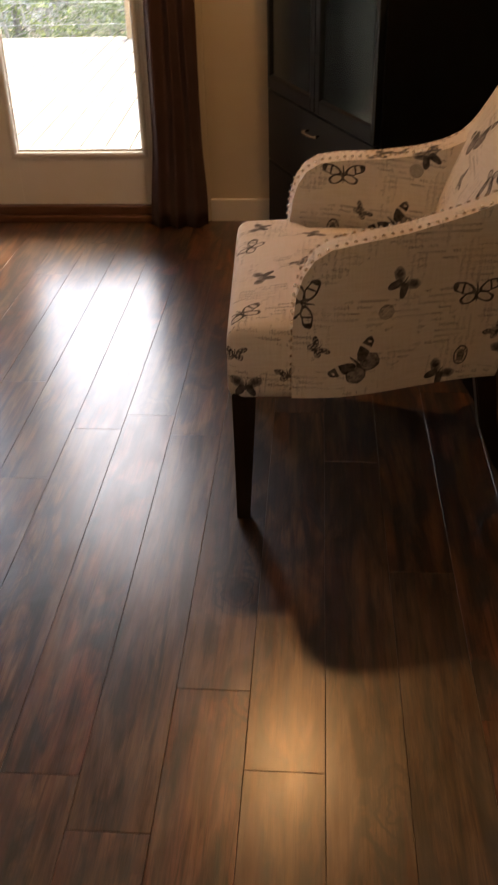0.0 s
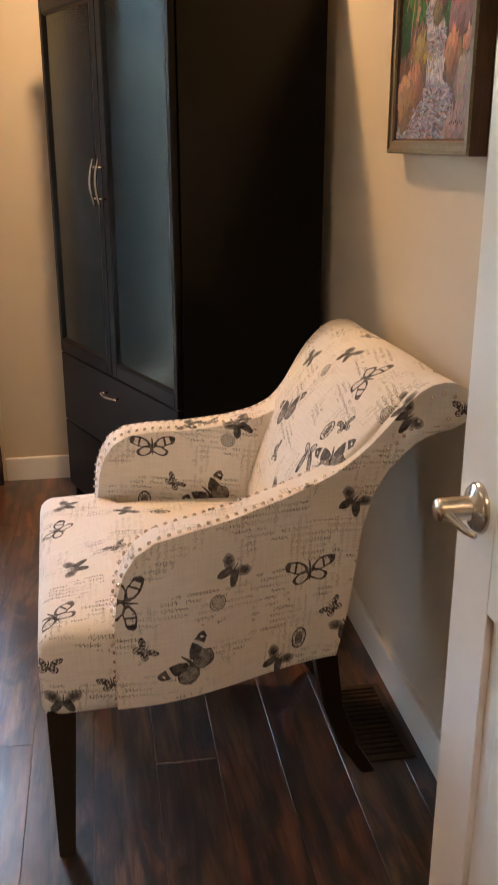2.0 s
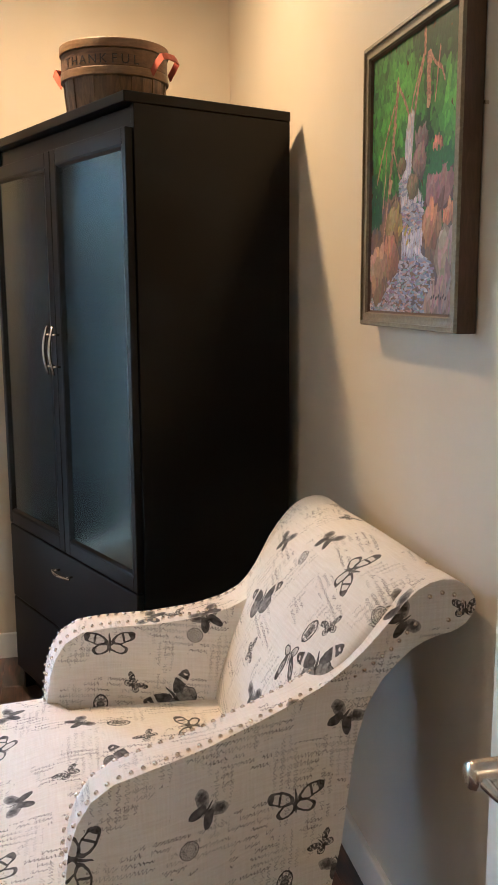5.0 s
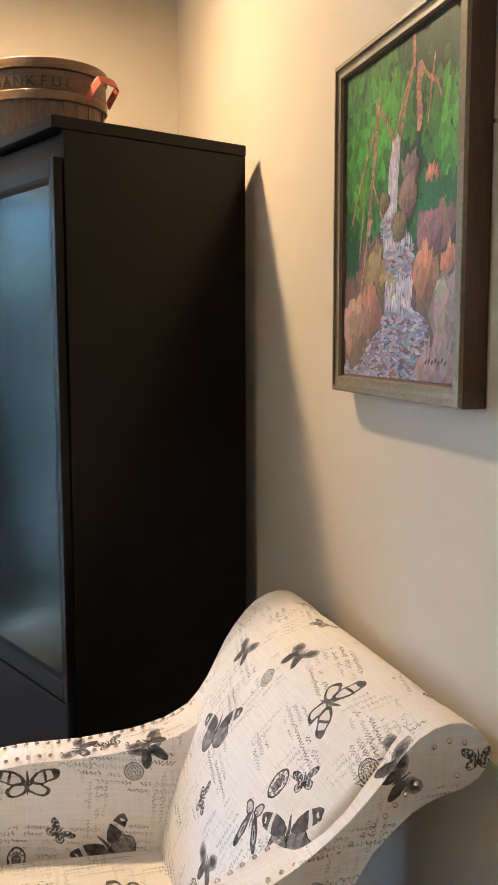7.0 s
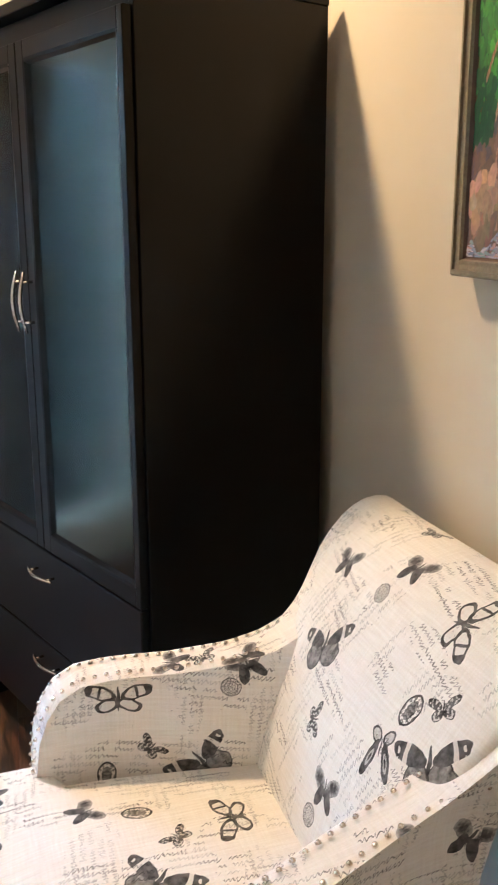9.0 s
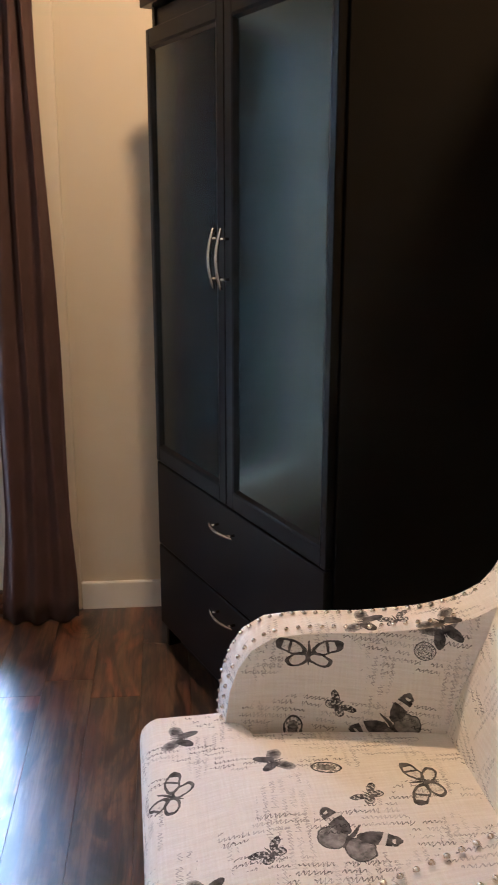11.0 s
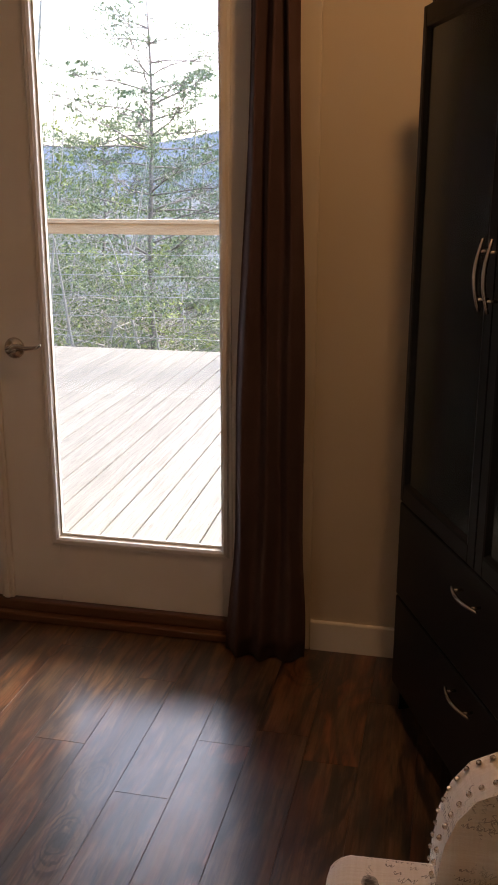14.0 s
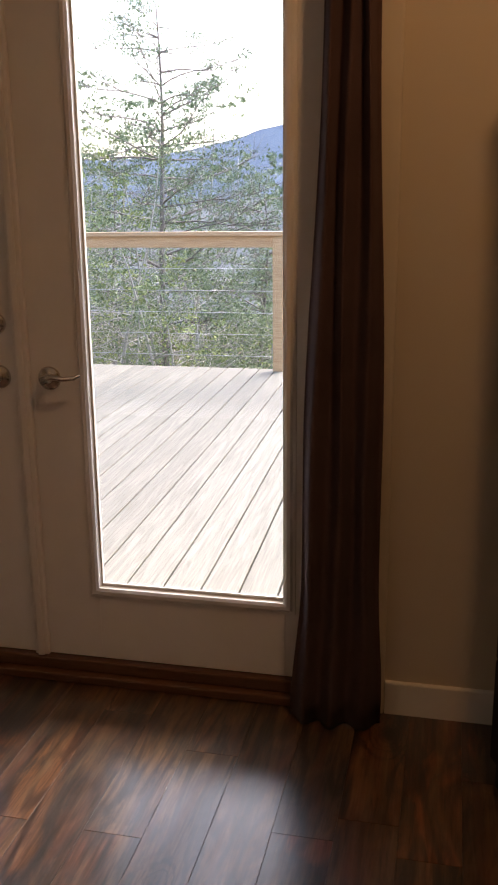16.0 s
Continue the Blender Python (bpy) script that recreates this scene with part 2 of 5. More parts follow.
def add_box(bm, lo, hi, bevel=0.0, seg=2, m=None):
    made = bmesh.ops.create_cube(bm, size=1.0)
    verts = made["verts"]
    for v in verts:
        v.co = Vector([lo[i] + (v.co[i] + 0.5) * (hi[i] - lo[i]) for i in range(3)])
    if bevel:
        edges = list({e for v in verts for e in v.link_edges})
        out = bmesh.ops.bevel(bm, geom=edges, offset=bevel, segments=seg, affect="EDGES", profile=0.5)
        verts = list({v for f in out["faces"] for v in f.verts} | {v for v in verts if v.is_valid})
    if m is not None:
        bmesh.ops.transform(bm, matrix=m, verts=verts)
    return verts


def box(lo, hi, bevel=0.0, seg=2):
    bm = bmesh.new()
    add_box(bm, lo, hi, bevel, seg)
    return bm


def boxes(*spans, bevel=0.0):
    bm = bmesh.new()
    for lo, hi in spans:
        add_box(bm, lo, hi, bevel)
    return bm


def add_tube(bm, pts, radii, sides=8, cap=True):
    """A tube along pts; radii is one number or one a point."""
    pts = [Vector(p) for p in pts]
    if not isinstance(radii, (list, tuple)):
        radii = [radii] * len(pts)
    rings, ref = [], None
    for i, p in enumerate(pts):
        d = (pts[min(i + 1, len(pts) - 1)] - pts[max(i - 1, 0)]).normalized()
        if ref is None:
            ref = d.orthogonal().normalized()
        ref = (ref - d * ref.dot(d)).normalized()
        side = d.cross(ref)
        rings.append([bm.verts.new(p + radii[i] * (math.cos(a) * ref + math.sin(a) * side)) for a in (2 * math.pi * k / sides for k in range(sides))])
    for a, b in zip(rings, rings[1:]):
        for k in range(sides):
            bm.faces.new((a[k], a[(k + 1) % sides], b[(k + 1) % sides], b[k]))
    if cap:
        bm.faces.new(rings[0][::-1])
        bm.faces.new(rings[-1])


def tube(pts, radii, sides=8):
    bm = bmesh.new()
    add_tube(bm, pts, radii, sides)
    return bm


def add_lathe(bm, profile, segs=32, m=Matrix()):
    """Profile of (radius, z) turned round z."""
    rings = [[bm.verts.new(m @ Vector((r * math.cos(a), r * math.sin(a), z))) for a in (2 * math.pi * k / segs for k in range(segs))] for r, z in profile]
    for a, b in zip(rings, rings[1:]):
        for k in range(segs):
            bm.faces.new((a[k], a[(k + 1) % segs], b[(k + 1) % segs], b[k]))
    return rings


def lathe(profile, segs=32, m=Matrix(), caps=True):
    bm = bmesh.new()
    rings = add_lathe(bm, profile, segs, m)
    if caps:
        bm.faces.new(rings[0][::-1])
        bm.faces.new(rings[-1])
    bmesh.ops.recalc_face_normals(bm, faces=bm.faces)
    return bm


def smoothstep(a, b, x):
    x = min(1.0, max(0.0, (x - a) / (b - a)))
    return x * x * (3 - 2 * x)


def curve_at(points, x):
    return float(np.interp(x, [p[0] for p in points], [p[1] for p in points]))


# ---- structure ----
EX, NY, WX, SY = 0.80, 3.30, -3.2, -0.10


def structure(name, bm, material, label, smooth=False):
    return part(name, bm, material, None, label, smooth, "structure")


structure("wall_east", box((EX, -2.0, 0), (EX + 0.12, NY + 0.15, CEIL)), WALL, "cream painted plaster wall with a framed painting")
structure("wall_west", box((WX - 0.12, SY, 0), (WX, NY + 0.15, CEIL)), WALL, "plain cream painted plaster wall")
DX0, DX1, DTOP = -2.312, -0.418, 2.13
structure("wall_north", boxes(((DX1, NY, 0), (EX, NY + 0.15, CEIL)), ((WX, NY, 0), (DX0, NY + 0.15, CEIL)), ((DX0, NY, DTOP), (DX1, NY + 0.15, CEIL))), WALL, "cream painted plaster wall with a French door opening")
HX0, HX1 = -0.27, 0.575
structure("wall_south", boxes(((HX1 + 0.03, SY - 0.12, 0), (EX, SY, CEIL)), ((WX, SY - 0.12, 0), (HX0, SY, CEIL)), ((HX0, SY - 0.12, 2.06), (HX1 + 0.03, SY, CEIL))), WALL, "cream painted plaster wall with a doorway")
structure("wall_hall", boxes(((-1.2, -2.12, 0), (EX, -2.0, CEIL)), ((-1.32, -2.12, 0), (-1.2, SY - 0.12, CEIL))), WALL, "plain cream painted hall wall")
structure("ceiling", box((WX - 0.12, -2.12, CEIL), (EX + 0.12, NY + 0.15, CEIL + 0.1)), CEILING, "white painted flat ceiling")


def base_board(name, x0, y0, x1, y1, side):
    """A board along a wall from one end to the other; side: the unit step into the room."""
    bm = bmesh.new()
    n = Vector((*side, 0))
    a, b = Vector((x0, y0, 0)), Vector((x1, y1, 0))
    prof = ((0, 0.0), (0.014, 0.0), (0.014, 0.093), (0.0125, 0.096), (0.010, 0.0975), (0, 0.0975))
    ends = [[bm.verts.new(p + n * d + Vector((0, 0, z))) for d, z in prof] for p in (a, b)]
    for k in range(len(prof)):
        bm.faces.new((ends[0][k], ends[0][(k + 1) % 6], ends[1][(k + 1) % 6], ends[1][k]))
    bm.faces.new(ends[0])
    bm.faces.new(ends[1])
    bmesh.ops.recalc_face_normals(bm, faces=bm.faces)
    structure(name, bm, TRIM, "white painted wooden baseboard")


base_board("baseboard_1", -0.327, NY, EX, NY, (0, -1))
base_board("baseboard_2", EX, SY, EX, NY - 0.014, (-1, 0))
base_board("baseboard_3", WX, NY, DX0 - 0.1, NY, (0, -1))
base_board("baseboard_4", WX, SY, WX, NY, (1, 0))
base_board("baseboard_5", WX, SY, HX0 - 0.07, SY, (0, 1))
# casings
structure("trim_1", boxes(((DX1 - 0.002, NY - 0.018, 0), (-0.329, NY, DTOP + 0.09)), ((DX0 - 0.095, NY - 0.018, 0), (DX0 + 0.002, NY, DTOP + 0.09)), ((DX0 + 0.002, NY - 0.018, DTOP - 0.002), (DX1 - 0.002, NY, DTOP + 0.09)), bevel=0.004), CASING, "cream painted French door casing")
structure("trim_2", boxes(((HX0 - 0.07, SY, 0), (HX0, SY + 0.016, 2.06)), ((HX0 - 0.07, SY, 2.06), (HX1 + 0.1, SY + 0.016, 2.13)), bevel=0.004), TRIM, "white painted doorway casing")
structure("threshold", boxes(((DX0, NY - 0.035, 0.0), (DX1, NY + 0.15, 0.028)), ((DX0, NY - 0.01, 0.028), (DX1, NY + 0.15, 0.066)), bevel=0.005), THRESH, "reddish brown stained wooden door threshold")


# ---- French doors ----
def ring_frame(bm, x0, x1, z0, z1, prof):
    """A mitred moulding round a rectangle in the xz plane; prof: (outward step, y)."""
    loops = []
    for d, y in prof:
        loops.append([bm.verts.new(c) for c in ((x0 - d, y, z0 - d), (x1 + d, y, z0 - d), (x1 + d, y, z1 + d), (x0 - d, y, z1 + d))])
    for a, b in zip(loops, loops[1:]):
        for k in range(4):
            bm.faces.new((a[k], a[(k + 1) % 4], b[(k + 1) % 4], b[k]))


def french_leaf(name, x0, x1, handed):
    g0, g1, z0, z1 = x0 + 0.185, x1 - 0.185, 0.297, 1.965
    yf, yb = NY + 0.012, NY + 0.057
    leaf = part(name, boxes(((x0, yf, 0.07), (g0, yb, 2.115)), ((g1, yf, 0.07), (x1, yb, 2.115)), ((g0, yf, 0.07), (g1, yb, z0)), ((g0, yf, z1), (g1, yb, 2.115)), bevel=0.0015), DOORPAINT, None, "white painted French door leaf with one tall pane", False, "structure")
    bm = bmesh.new()
    ring_frame(bm, g0, g1, z0, z1, ((-0.004, yf + 0.02), (-0.002, yf - 0.006), (0.006, yf - 0.011), (0.016, yf - 0.010), (0.022, yf - 0.004), (0.030, yf - 0.003), (0.032, yf + 0.002)))
    bmesh.ops.recalc_face_normals(bm, faces=bm.faces)
    part("glazing_bead", bm, DOORPAINT, leaf)
    pane = part("pane", box((g0, yf + 0.020, z0), (g1, yf + 0.024, z1)), GLASS, leaf, "clear glass pane")
    pane.visible_shadow = False
    part("glazing_gasket", boxes(((g0, yf + 0.012, z0), (g1, yf + 0.019, z0 + 0.012)), ((g0, yf + 0.012, z0 + 0.012), (g0 + 0.008, yf + 0.019, z1)), ((g1 - 0.008, yf + 0.012, z0 + 0.012), (g1, yf + 0.019, z1))), TRIM, leaf)
    hx = x0 + 0.072 if handed > 0 else x1 - 0.072
    m = Matrix.Translation((hx, yf, 0.924)) @ Matrix.Rotation(radians(90), 4, "X")
    part("rosette", lathe(((0.0335, 0.0), (0.0335, 0.004), (0.030, 0.010), (0.016, 0.013), (0.012, 0.016), (0.012, 0.045), (0.0, 0.046)), 28, m, False), NICKEL, leaf, "brushed nickel rosette", True)
    s = handed
    part("lever", tube([(hx, yf - 0.044, 0.924), (hx + s * 0.03, yf - 0.048, 0.936), (hx + s * 0.06, yf - 0.048, 0.931), (hx + s * 0.09, yf - 0.046, 0.934), (hx + s * 0.108, yf - 0.042, 0.942)], [0.010, 0.0085, 0.007, 0.006, 0.004], 10), NICKEL, leaf, "brushed nickel lever", True)
    if handed < 0:
        m2 = Matrix.Translation((hx, yf, 1.075)) @ Matrix.Rotation(radians(90), 4, "X")
        part("deadbolt", lathe(((0.030, 0.0), (0.030, 0.006), (0.024, 0.012), (0.008, 0.013), (0.008, 0.022), (0.0, 0.023)), 28, m2, False), NICKEL, leaf, "brushed nickel deadbolt", True)
    return leaf


XM = -1.365
french_leaf("door_1", XM + 0.006, DX1 - 0.012, 1)
french_leaf("door_2", DX0 + 0.012, XM - 0.002, -1)
structure("astragal", boxes(((XM - 0.022, NY - 0.004, 0.07), (XM + 0.022, NY + 0.012, 2.11)), ((XM - 0.010, NY - 0.012, 0.07), (XM + 0.010, NY - 0.004, 2.11)), bevel=0.003), DOORPAINT, "white painted astragal between the French doors")


# ---- room door, standing open ----
def room_door():
    x0, x1, y0, y1 = 0.554, 0.589, -0.092, 0.676
    leaf = part("door_3", boxes(((x0, y0, 0.012), (x1, y0 + 0.11, 2.03)), ((x0, y1 - 0.11, 0.012), (x1, y1, 2.03)), ((x0, y0 + 0.11, 0.012), (x1, y1 - 0.11, 0.23)), ((x0, y0 + 0.11, 0.80), (x1, y1 - 0.11, 0.98)), ((x0, y0 + 0.11, 1.90), (x1, y1 - 0.11, 2.03)), ((x0 + 0.010, y0 + 0.11, 0.23), (x1 - 0.010, y1 - 0.11, 1.90)), bevel=0.0015), DOORPAINT, None, "white painted panel door standing open", False, "structure")
    for z0, z1 in ((0.23, 0.80), (0.98, 1.90)):
        bm = bmesh.new()
        add_box(bm, (x0 + 0.004, y0 + 0.15, z0 + 0.04), (x0 + 0.02, y1 - 0.15, z1 - 0.04), 0.006)
        part("panel", bm, DOORPAINT, leaf)
    m = Matrix.Translation((x0, y1 - 0.062, 0.925)) @ Matrix.Rotation(radians(-90), 4, "Y")
    part("rosette", lathe(((0.033, 0.0), (0.033, 0.004), (0.029, 0.009), (0.017, 0.012), (0.0155, 0.016), (0.015, 0.052), (0.013, 0.057), (0.0, 0.058)), 30, m, False), NICKEL, leaf, "brushed nickel rosette", True)
    yk = y1 - 0.062
    part("lever", tube([(x0 - 0.046, yk, 0.925), (x0 - 0.045, yk - 0.014, 0.923), (x0 - 0.040, yk - 0.028, 0.918), (x0 - 0.034, yk - 0.044, 0.914), (x0 - 0.029, yk - 0.058, 0.913)], [0.008, 0.0065, 0.0055, 0.0045, 0.0035], 10), NICKEL, leaf, "brushed nickel lever", True)
    part("latch_plate", box((x0 + 0.006, y1 - 0.0005, 0.895), (x0 + 0.029, y1 + 0.0012, 0.955)), NICKEL, leaf)


room_door()


# ---- curtain ----
def curtain():
    c = thing("curtain", "dark brown pleated curtain hanging beside the glass door", "curtain")
    bm = bmesh.new()
    nu, nv, top, low = 64, 30, 2.26, 0.006
    grid = []
    for j in range(nv + 1):
        z = low + (top - low) * j / nv
        flare = 1.0 - smoothstep(0.0, 0.5, z) * 0.5
        xl = curve_at(((0.0, -0.586), (0.10, -0.584), (0.35, -0.560), (0.85, -0.548), (1.85, -0.508), (2.3, -0.50)), z)
        xr = curve_at(((0.0, -0.338), (0.12, -0.333), (0.35, -0.345), (0.85, -0.352), (1.85, -0.376), (2.3, -0.38)), z)
        row = []
        for i in range(nu + 1):
            u = i / nu
            wave = math.sin(2 * math.pi * (3.1 * u + 0.2) + 0.25 * math.sin(1.9 * z + 2 * u)) * (0.022 - 0.004 * flare)
            wave += 0.0025 * math.sin(2 * math.pi * 5.3 * u + 1.3 * z)
            x = xl + (xr - xl) * u + 0.004 * math.sin(5 * z + 9 * u)
            row.append(bm.verts.new((x, 3.205 + wave - 0.02 * (1 - smoothstep(0.0, 0.35, z)) * math.sin(math.pi * u), z)))
        grid.append(row)
    for a, b in zip(grid, grid[1:]):
        for i in range(nu):
            bm.faces.new((a[i], a[i + 1], b[i + 1], b[i]))
    cloth = part("cloth", bm, CURTAIN, c, "", True)
    sol = cloth.modifiers.new("thick", "SOLIDIFY")
    sol.thickness = 0.004
    rod = thing("curtain_rod", "dark metal curtain rod above the glass door", "curtain rod")
    part("rod", tube([(-2.6, 3.205, 2.27), (-0.25, 3.205, 2.27)], 0.012, 12), BRONZE, rod, "", True)
    for x in (-2.55, -0.3):
        part("bracket", boxes(((x - 0.008, 3.20, 2.255), (x + 0.008, 3.30, 2.262)), ((x - 0.015, 3.292, 2.23), (x + 0.015, 3.30, 2.29))), BRONZE, rod)


curtain()

# ---- wardrobe ----
TH = 22.5
WD_W, WD_D, WD_H = 0.950, 0.500, 1.885


def wardrobe():
    """Local x runs from the right-hand front corner along the front, local y from the front to the back."""
    w = thing("wardrobe", "tall black-brown two-door wardrobe with two drawers, set across the corner", "wardrobe")
    w.matrix_world = Matrix.Translation((0.306, 2.128, 0)) @ Matrix(((-math.sin(radians(TH)), math.cos(radians(TH)), 0, 0), (math.cos(radians(TH)), math.sin(radians(TH)), 0, 0), (0, 0, 1, 0), (0, 0, 0, 1)))
    W, D, H = WD_W, WD_D, WD_H

    def mk(bm):
        bmesh.ops.reverse_faces(bm, faces=bm.faces)
        return bm

    for x in (0.0, W - 0.018):
        part("side_panel", mk(box((x, 0.022, 0.0), (x + 0.018, D, H - 0.026), 0.0012)), BLACK, w)
    part("carcass", mk(box((0.018, 0.05, 0.075), (W - 0.018, D - 0.006, H - 0.03))), BLACK, w)
    part("top_rail", mk(box((0.018, 0.028, H - 0.085), (W - 0.018, 0.05, H - 0.03), 0.001)), BLACK, w)
    part("plinth", mk(box((0.018, 0.06, 0.0), (W - 0.018, 0.075, 0.075))), BLACK, w)
    part("top", mk(box((-0.004, -0.006, H - 0.026), (W + 0.018, D, H), 0.003)), BLACK, w)
    zs, zt = 0.617, H - 0.082
    for n, (x0, x1) in enumerate(((0.006, W / 2 - 0.002), (W / 2 + 0.002, W - 0.006))):
        sl, sr = (0.020, 0.036) if n == 0 else (0.036, 0.020)
        door = part("door", mk(boxes(((x0, 0.0, zs), (x0 + sl, 0.021, zt)), ((x1 - sr, 0.0, zs), (x1, 0.021, zt)), ((x0 + sl, 0.0, zs), (x1 - sr, 0.021, zs + 0.042)), ((x0 + sl, 0.0, zt - 0.040), (x1 - sr, 0.021, zt)), bevel=0.002)), BLACK, w)
        part("panel", mk(box((x0 + sl - 0.006, 0.009, zs + 0.036), (x1 - sr + 0.006, 0.018, zt - 0.034))), PANEL, door)
        bm = bmesh.new()
        a0, a1, b0, b1 = x0 + sl, x1 - sr, zs + 0.042, zt - 0.040
        prof = ((0.0005, -0.0005), (-0.005, 0.001), (-0.012, 0.0092))
        loops = [[bm.verts.new(c) for c in ((a0 - d, y, b0 - d), (a1 + d, y, b0 - d), (a1 + d, y, b1 + d), (a0 - d, y, b1 + d))] for d, y in prof]
        for a, b in zip(loops, loops[1:]):
            for k in range(4):
                bm.faces.new((a[k], a[(k + 1) % 4], b[(k + 1) % 4], b[k]))
        part("moulding", bm, BLACK, door)
        hx = x1 - 0.019 if n == 0 else x0 + 0.019
        handle = part("handle", tube([(hx, -0.020 - 0.013 * math.sin(math.pi * k / 10), 1.164 + 0.142 * k / 10) for k in range(11)], [0.0032 + 0.0018 * math.sin(math.pi * k / 10) for k in range(11)], 10), NICKEL, door, "arched brushed nickel handle", True)
        for z in (1.188, 1.282):
            part("handle_post", tube([(hx, 0.0, z), (hx, -0.026, z)], 0.0035, 8), NICKEL, handle, "", True)
    for z0, z1 in ((0.352, 0.613), (0.086, 0.348)):
        drawer = part("drawer", mk(box((0.006, 0.0, z0), (W - 0.006, 0.021, z1), 0.0045)), BLACK, w)
        zc = z1 - (0.062 if z1 > 0.5 else 0.046)
        for xc in (W / 2,):
            handle = part("handle", tube([(xc - 0.066 + 0.132 * k / 10, -0.018 - 0.013 * math.sin(math.pi * k / 10), zc) for k in range(11)], [0.0032 + 0.0018 * math.sin(math.pi * k / 10) for k in range(11)], 10), NICKEL, drawer, "arched brushed nickel handle", True)
            for dx in (-0.046, 0.046):
                part("handle_post", tube([(xc + dx, 0.0, zc), (xc + dx, -0.024, zc)], 0.0035, 8), NICKEL, handle, "", True)
    return w


wardrobe()


# ---- printed armchair ----
def motif_group(kind):
    """Ink of one printed motif, its half-width as the unit: banded, clear, moth, narrow and small butterflies, beetle and postmark."""
    g = bpy.data.node_groups.new(kind + "_print", "ShaderNodeTree")
    for nm, sort in (("UV", "NodeSocketVector"), ("Centre", "NodeSocketVector"), ("Angle", "NodeSocketFloat"), ("Size", "NodeSocketFloat")):
        g.interface.new_socket(nm, in_out="INPUT", socket_type=sort)
    g.interface.new_socket("Ink", in_out="OUTPUT", socket_type="NodeSocketFloat")
    gi, go = g.nodes.new("NodeGroupInput"), g.nodes.new("NodeGroupOutput")

    def vm(op, a, b=None):
        n = g.nodes.new("ShaderNodeVectorMath")
        n.operation = op
        g.links.new(a, n.inputs[0])
        if b is not None:
            if isinstance(b, bpy.types.NodeSocket):
                g.links.new(b, n.inputs[1])
            else:
                n.inputs[1].default_value = b
        return n

    def mt(op, a, b=0.0):
        n = g.nodes.new("ShaderNodeMath")
        n.operation = op
        for v, s in zip((a, b), n.inputs):
            if isinstance(v, bpy.types.NodeSocket):
                g.links.new(v, s)
            else:
                s.default_value = v
        return n.outputs[0]

    def top(*values):
        out = values[0]
        for v in values[1:]:
            out = mt("MAXIMUM", out, v)
        return out

    def between(v, lo, hi):
        return mt("MULTIPLY", mt("GREATER_THAN", v, lo), mt("LESS_THAN", v, hi))

    def texture(vec, scale, detail=2.0):
        n = g.nodes.new("ShaderNodeTexNoise")
        n.inputs["Scale"].default_value, n.inputs["Detail"].default_value = scale, detail
        g.links.new(vec, n.inputs["Vector"])
        return n

    d = vm("SUBTRACT", gi.outputs["UV"], gi.outputs["Centre"]).outputs[0]
    rot = g.nodes.new("ShaderNodeVectorRotate")
    rot.rotation_type = "Z_AXIS"
    g.links.new(d, rot.inputs["Vector"])
    g.links.new(gi.outputs["Angle"], rot.inputs["Angle"])
    sc = g.nodes.new("ShaderNodeVectorMath")
    sc.operation = "SCALE"
    g.links.new(rot.outputs[0], sc.inputs[0])
    g.links.new(mt("DIVIDE", 1.0, gi.outputs["Size"]), sc.inputs["Scale"])
    wob = texture(sc.outputs[0], 2.6)
    wv = vm("MULTIPLY", vm("SUBTRACT", wob.outputs["Color"], (0.5, 0.5, 0.5)).outputs[0], (0.16, 0.16, 0)).outputs[0]
    p = vm("ADD", sc.outputs[0], wv).outputs[0]
    sep = g.nodes.new("ShaderNodeSeparateXYZ")
    g.links.new(p, sep.inputs[0])
    ax = mt("ABSOLUTE", sep.outputs[0])
    com = g.nodes.new("ShaderNodeCombineXYZ")
    g.links.new(ax, com.inputs[0])
    g.links.new(sep.outputs[1], com.inputs[1])

    def ellipse(cx, cy, rx, ry, deg):
        q = vm("SUBTRACT", com.outputs[0], (cx, cy, 0)).outputs[0]
        r = g.nodes.new("ShaderNodeVectorRotate")
        r.rotation_type = "Z_AXIS"
        r.inputs["Angle"].default_value = radians(-deg)
        g.links.new(q, r.inputs["Vector"])
        return vm("LENGTH", vm("DIVIDE", r.outputs[0], (rx, ry, 1)).outputs[0]).outputs["Value"]

    def inside(v):
        return mt("LESS_THAN", v, 1.0)

    vein = texture(com.outputs[0], 5.0, 3.0).outputs["Fac"]
    body = mt("MULTIPLY", inside(ellipse(0.0, 0.0, 0.055, 0.40, 0)), 0.95)
    slant = mt("ADD", ax, mt("MULTIPLY", sep.outputs[1], 0.25))
    if kind == "banded":
        up, lo = ellipse(0.53, 0.24, 0.50, 0.20, 24), ellipse(0.34, -0.24, 0.34, 0.35, 10)
        white = mt("MAXIMUM", between(slant, 0.62, 0.74), mt("MULTIPLY", between(slant, 0.88, 0.95), mt("GREATER_THAN", vein, 0.5)))
        over = mt("MULTIPLY", inside(up), mt("SUBTRACT", mt("ADD", 0.74, mt("MULTIPLY", mt("GREATER_THAN", slant, 0.56), 0.22)), mt("MULTIPLY", white, 0.85)))
        under = mt("MULTIPLY", inside(lo), mt("ADD", mt("MULTIPLY", mt("GREATER_THAN", lo, 0.90), 0.4), mt("ADD", 0.20, mt("MULTIPLY", vein, 0.75))))
        ink = top(over, under, body)
    elif kind == "clear":
        up, lo = ellipse(0.53, 0.20, 0.50, 0.23, 22), ellipse(0.33, -0.22, 0.38, 0.22, -20)
        bars = mt("MULTIPLY", inside(up), mt("MAXIMUM", between(slant, 0.56, 0.64), mt("GREATER_THAN", slant, 0.84)))
